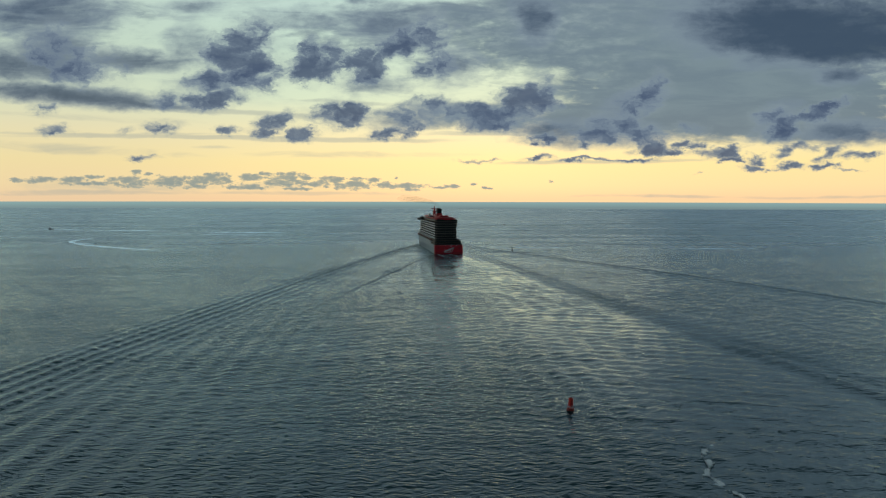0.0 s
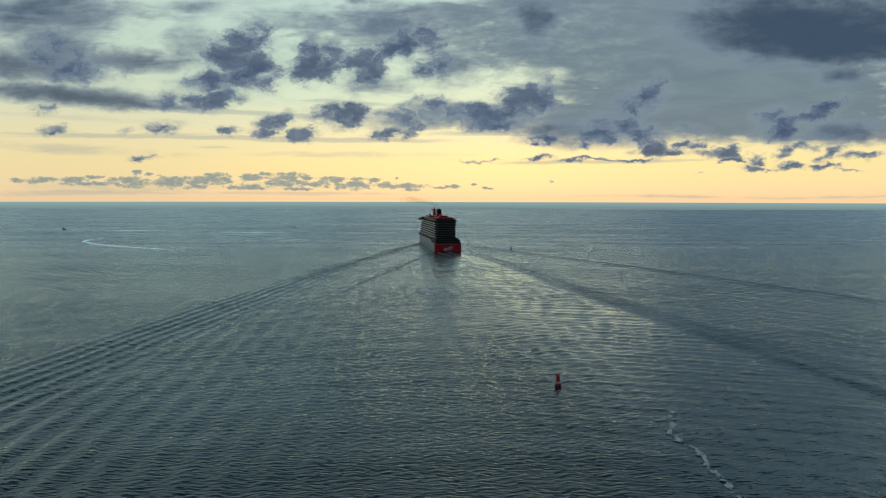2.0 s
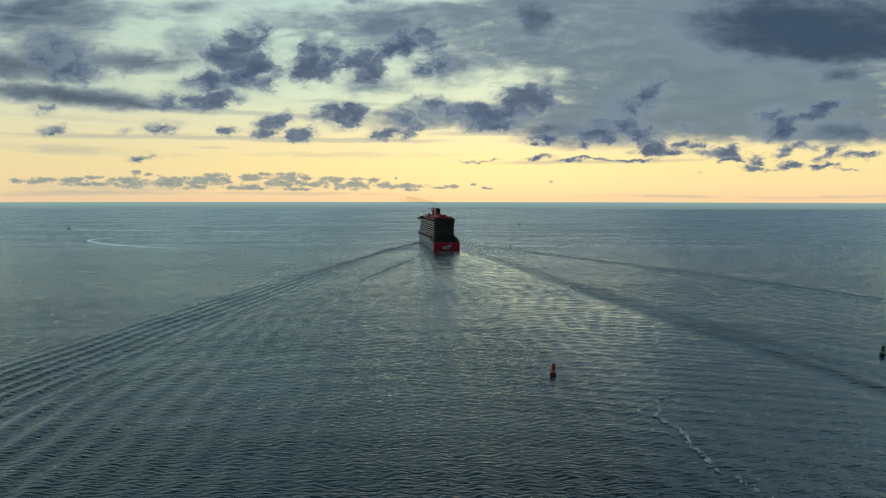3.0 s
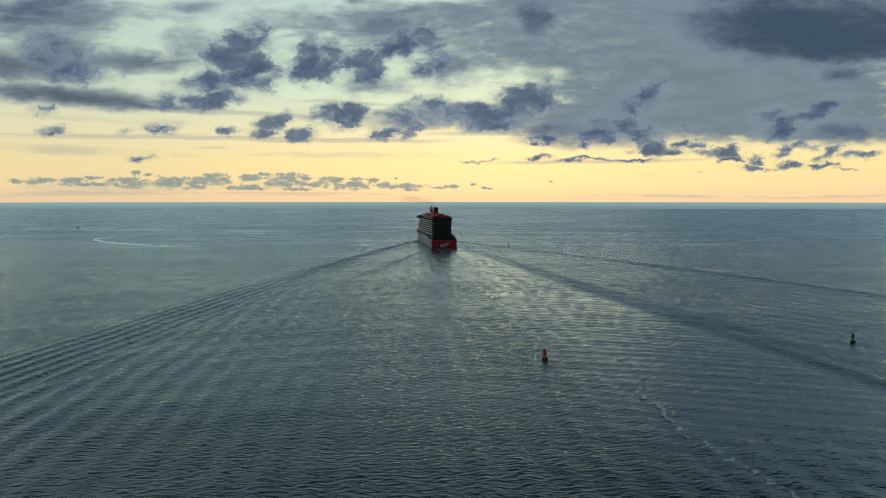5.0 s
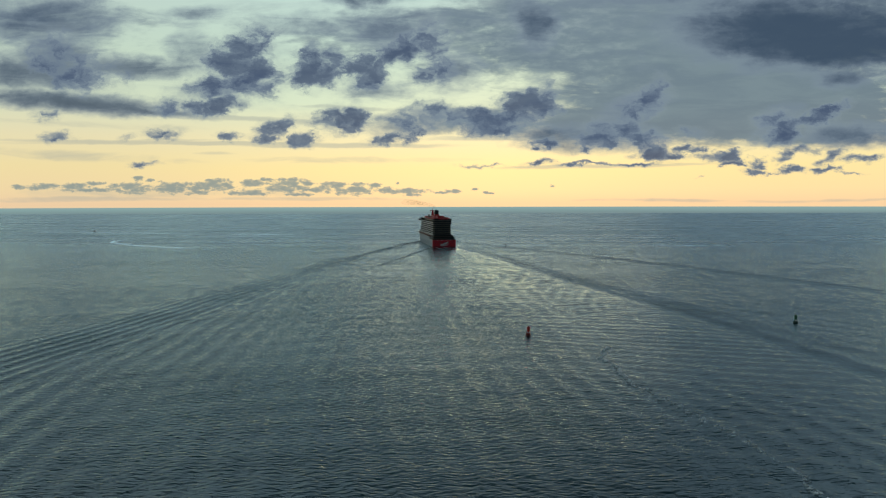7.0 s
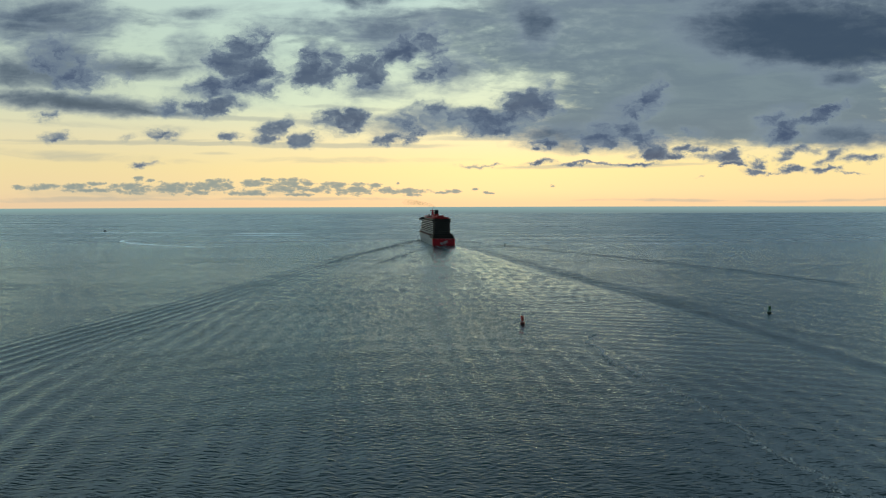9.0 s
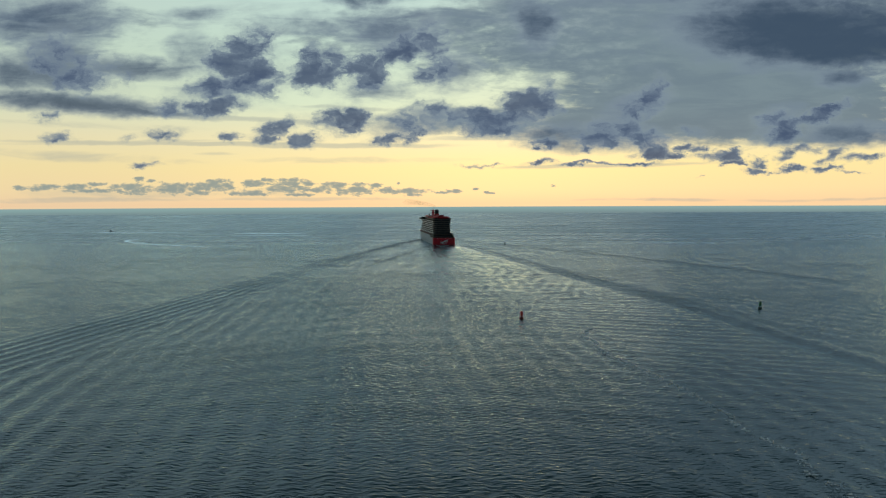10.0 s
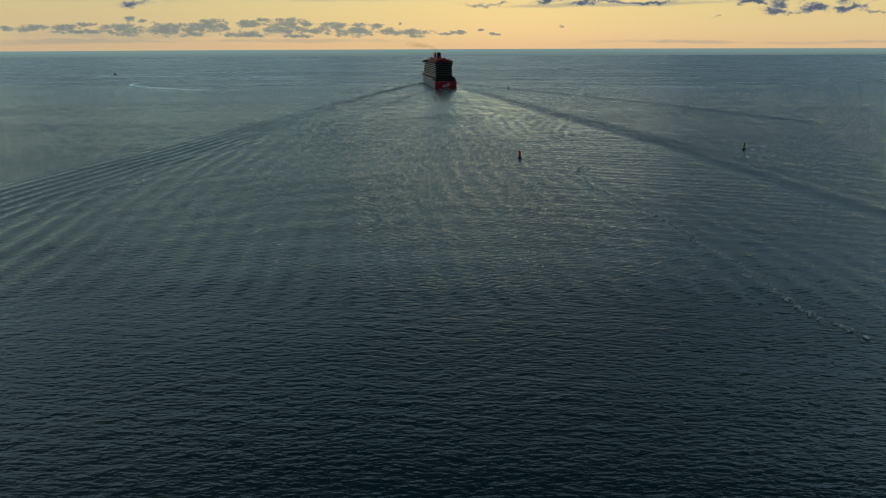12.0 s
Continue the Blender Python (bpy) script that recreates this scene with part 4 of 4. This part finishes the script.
green_buoy = buoy("channel_buoy", (BUOY_DARK_GREEN, BUOY_GREEN, "weathered dark green float"), "green lighted channel buoy floating on the sea", True)
green_buoy.matrix_world = pose(208.6, 284.5, 0.1, -1.0, 2.0, -15)
dark_buoy = buoy("channel_buoy", (BUOY_BACKLIT, BUOY_BACKLIT, ""), "dark channel buoy floating beside the ship's wake", False, 1.1)
dark_buoy.matrix_world = pose(98.6, 1021, 0.1, 0, 1.0, 40)
far_buoy = buoy("channel_buoy", (BUOY_DARK_GREEN, BUOY_BACKLIT, ""), "tall thin dark channel buoy far out", False, 1.35)
far_buoy.matrix_world = pose(-381, 1775, 0.1, 0, 0, 10)


# ---- small motor boats ----
def motor_boat(name, label, length, wide, cabin):
    b = thing(name, label, "boat", "motor boats")
    bm = bmesh.new()
    rows = []
    for q in (0.0, 0.25, 0.5, 0.7, 0.85, 0.95, 1.0):
        h = wide / 2 * (1 - max(0, (q - 0.45) / 0.55) ** 2) + 0.02
        y, s = (q - 0.5) * length, 0.25 * length * 0.12 * q
        rows.append([bm.verts.new(v) for v in ((-h, y, 1.1 + s), (-h * 0.85, y, 0.2), (0, y, -0.4), (h * 0.85, y, 0.2), (h, y, 1.1 + s))])
    for a, c in zip(rows, rows[1:]):
        for k in range(4):
            bm.faces.new((a[k], a[k + 1], c[k + 1], c[k]))
        bm.faces.new((a[4], a[0], c[0], c[4]))
    bm.faces.new(rows[0])
    part("hull", bm, BOAT_HULL, b)
    house = part("wheelhouse", box(-wide * 0.32, wide * 0.32, -length * 0.12, length * 0.2, 0.9, 0.9 + cabin, 0.15), WHITE, b)
    part("windscreen", box(-wide * 0.33, wide * 0.33, -length * 0.08, length * 0.21, 0.9 + cabin * 0.5, 0.9 + cabin * 0.85), GLASS, house)
    part("roof", box(-wide * 0.36, wide * 0.36, -length * 0.2, length * 0.22, 0.9 + cabin, 1.02 + cabin, 0.05), STEEL, b)
    bm = bmesh.new()
    add_rod(bm, (0, 0, 1.0 + cabin), (0, 0, 3.0 + cabin), 0.06, 0.03, 6)
    part("aerial", bm, STEEL, b)
    part("outboard", box(-0.4, 0.4, -length * 0.5 - 0.6, -length * 0.5, 0.2, 1.7, 0.12), BLACK, b)
    return b


BOAT_HULL = mat("boat_dark_hull", (0.05, 0.06, 0.07), 0.4, grain=0.15)
fishing_boat = motor_boat("motor_boat", "small dark fishing boat with white wheelhouse drifting", 14.0, 4.6, 4.2)
speed_boat = motor_boat("motor_boat", "small dark motor boat crossing far ahead", 10.0, 3.2, 1.6)


# ---- foam and slicks on the water ----
def floe(bm, x, y, r, long, turn, n=9):
    """One ragged flat patch of foam that lies on the waves."""
    pts = []
    for k in range(n):
        a = 2 * math.pi * k / n
        q = r * random.uniform(0.45, 1.2)
        px, py = q * math.cos(a) * long, q * math.sin(a)
        pts.append((x + px * math.cos(turn) - py * math.sin(turn), y + px * math.sin(turn) + py * math.cos(turn)))
    px, py = np.array(pts).T
    zs = list(swell_height(px, py, 0 * px + 0.85)[0] + 0.42)
    top = [bm.verts.new((px, py, z)) for (px, py), z in zip(pts, zs)]
    low = [bm.verts.new((px, py, z - 0.2)) for (px, py), z in zip(pts, zs)]
    mid = bm.verts.new((x, y, sum(zs) / n + 0.03))
    for k in range(n):
        bm.faces.new((top[k], top[(k + 1) % n], mid))
        bm.faces.new((top[k], low[k], low[(k + 1) % n], top[(k + 1) % n]))


def foam_line(x, y, turn, length, count, spread, size):
    bm = bmesh.new()
    for k in range(count):
        q = (k + random.random()) / count - 0.5
        if math.sin(q * length * 0.8 + x) + random.gauss(0, 0.5) < -0.25:
            continue
        bend = 0.9 * math.sin(q * 9 + x) * math.cos(math.pi * q)
        px = x + q * length * math.cos(turn) + random.gauss(0, spread) - bend * math.sin(turn)
        py = y + q * length * math.sin(turn) + random.gauss(0, spread) + bend * math.cos(turn)
        floe(bm, px, py, 0.72 * size * random.uniform(0.2, 1.0) ** 2, random.uniform(1.0, 3.4), turn + random.gauss(0, 0.9))
    ob = part("foam", bm, FOAM, None)
    return tagged(ob, "thin ragged streak of white foam on the sea", "foam", kind="stuff")


foam_line(75.5, 199.5, -1.92, 28, 146, 0.4, 0.85)
foam_line(73.0, 180.5, -1.27, 15, 82, 0.4, 0.85)
foam_line(74.2, 158.0, -1.62, 33, 176, 0.4, 0.85)
foam_line(76.2, 133.5, -1.26, 19, 43, 0.6, 0.7)
foam_line(81.0, 114.0, -1.39, 23, 63, 0.6, 0.7)
foam_line(86.5, 90.0, -1.31, 28, 47, 0.6, 0.7)
foam_line(91.5, 61.5, -1.47, 32, 54, 0.6, 0.7)
foam_line(92.0, 40.0, -1.74, 13, 33, 0.6, 0.7)
foam_line(93.2, 23.5, -1.36, 22, 94, 0.6, 0.7)
foam_line(96.8, 10.5, -1.11, 7, 30, 0.7, 0.5)
foam_line(96.0, 0.0, -1.82, 17, 72, 0.7, 0.5)
foam_line(95.5, -14.5, -1.34, 14, 73, 0.7, 0.5)
foam_line(97.5, -30.5, -1.52, 20, 104, 0.7, 0.5)
foam_line(102.0, -50.0, -1.19, 23, 94, 0.7, 0.5)


# thin foam that the stern leaves on either side of its track
for x, y, turn, length, count in ((-9.0, -26.0, -1.28, 70, 90), (4.0, -12.0, -1.2, 34, 60), (21.0, -10.0, -1.45, 40, 50), (30.0, -70.0, -1.38, 90, 50)):
    streak = foam_line(x, y, turn, length, count, 0.8, 1.0)
    streak.location = START
    wake_pieces.append(streak)


def slick(a, b, c, half, label="pale glassy slick on the dark sea"):
    """A bent ribbon of smooth water from a by b to c."""
    q = np.linspace(0, 1, 90)[:, None]
    p = (1 - q) ** 2 * np.array(a) + 2 * q * (1 - q) * np.array(b) + q * q * np.array(c)
    side = np.gradient(p, axis=0)
    side = np.stack([-side[:, 1], side[:, 0]], -1) / np.linalg.norm(side, axis=1)[:, None]
    w = np.linspace(-1, 1, 13)[None, :]
    spread = half * (np.sin(math.pi * q) ** 0.6 + 0.03) * (0.7 + 0.3 * np.sin(q * 31 + a[0]) * np.sin(q * 13))
    X = p[:, :1] + side[:, :1] * w * spread
    Y = p[:, 1:] + side[:, 1:] * w * spread
    return tagged(sheet("slick", X, Y, 0.42 - 0.6 * w ** 4 + 0 * q, SLICK), label, "slick", kind="stuff")


slick((-640, 1300), (-650, 1170), (-560, 1150), 5)
slick((-600, 1160), (-540, 1090), (-395, 1005), 6)
slick((-520, 1560), (-440, 1540), (-340, 1545), 14)
slick((-500, 1450), (-420, 1440), (-300, 1430), 6)
slick((60, 1092), (120, 1088), (190, 1084), 5)
slick((330, 1075), (400, 1068), (480, 1062), 5)
slick((-1050, 1690), (-800, 1640), (-600, 1600), 9)


def motions():
    for ob in wake_pieces:
        walk(ob, [(t, pose(x, y, 0)) for t, x, y in COURSE])
    walk(ship, [(t, pose(x, y, 0, 0, 0, HEADING)) for t, x, y in COURSE])
    walk(smoke, [(t, pose(x - 0.12 * t, y, 0.02 * t, 0, 0, HEADING)) for t, x, y in COURSE])
    walk(fishing_boat, [(0.0, pose(-905, 1645, 0, 0, 0, 76)), (3.0, pose(-900, 1660, 0, 0.5, 1, 76)), (6.0, pose(-894, 1675, 0, 0, -1, 76)), (9.0, pose(-889, 1690, 0, 0.5, 1, 76)), (12.0, pose(-884, 1705, 0, 0, 0, 76))])
    walk(speed_boat, [(0.0, pose(170, 2005, 0, 1, 0, -88)), (4.0, pose(233, 2008, 0, 1, 1, -88)), (8.0, pose(295, 2011, 0, 1, -1, -88)), (12.0, pose(357, 2014, 0, 1, 0, -88))])
    for ob, x, y, turn, k in ((red_buoy, 44.7, 246.0, 20, 0.0), (green_buoy, 208.6, 284.5, -15, 1.4)):
        walk(ob, [(0.5 * i, pose(x, y, 0.1 + 0.06 * math.sin(1.9 * i + k), 2.2 * math.sin(1.05 * i + k), 2.6 * math.cos(0.9 * i + k), turn)) for i in range(25)])


motions()
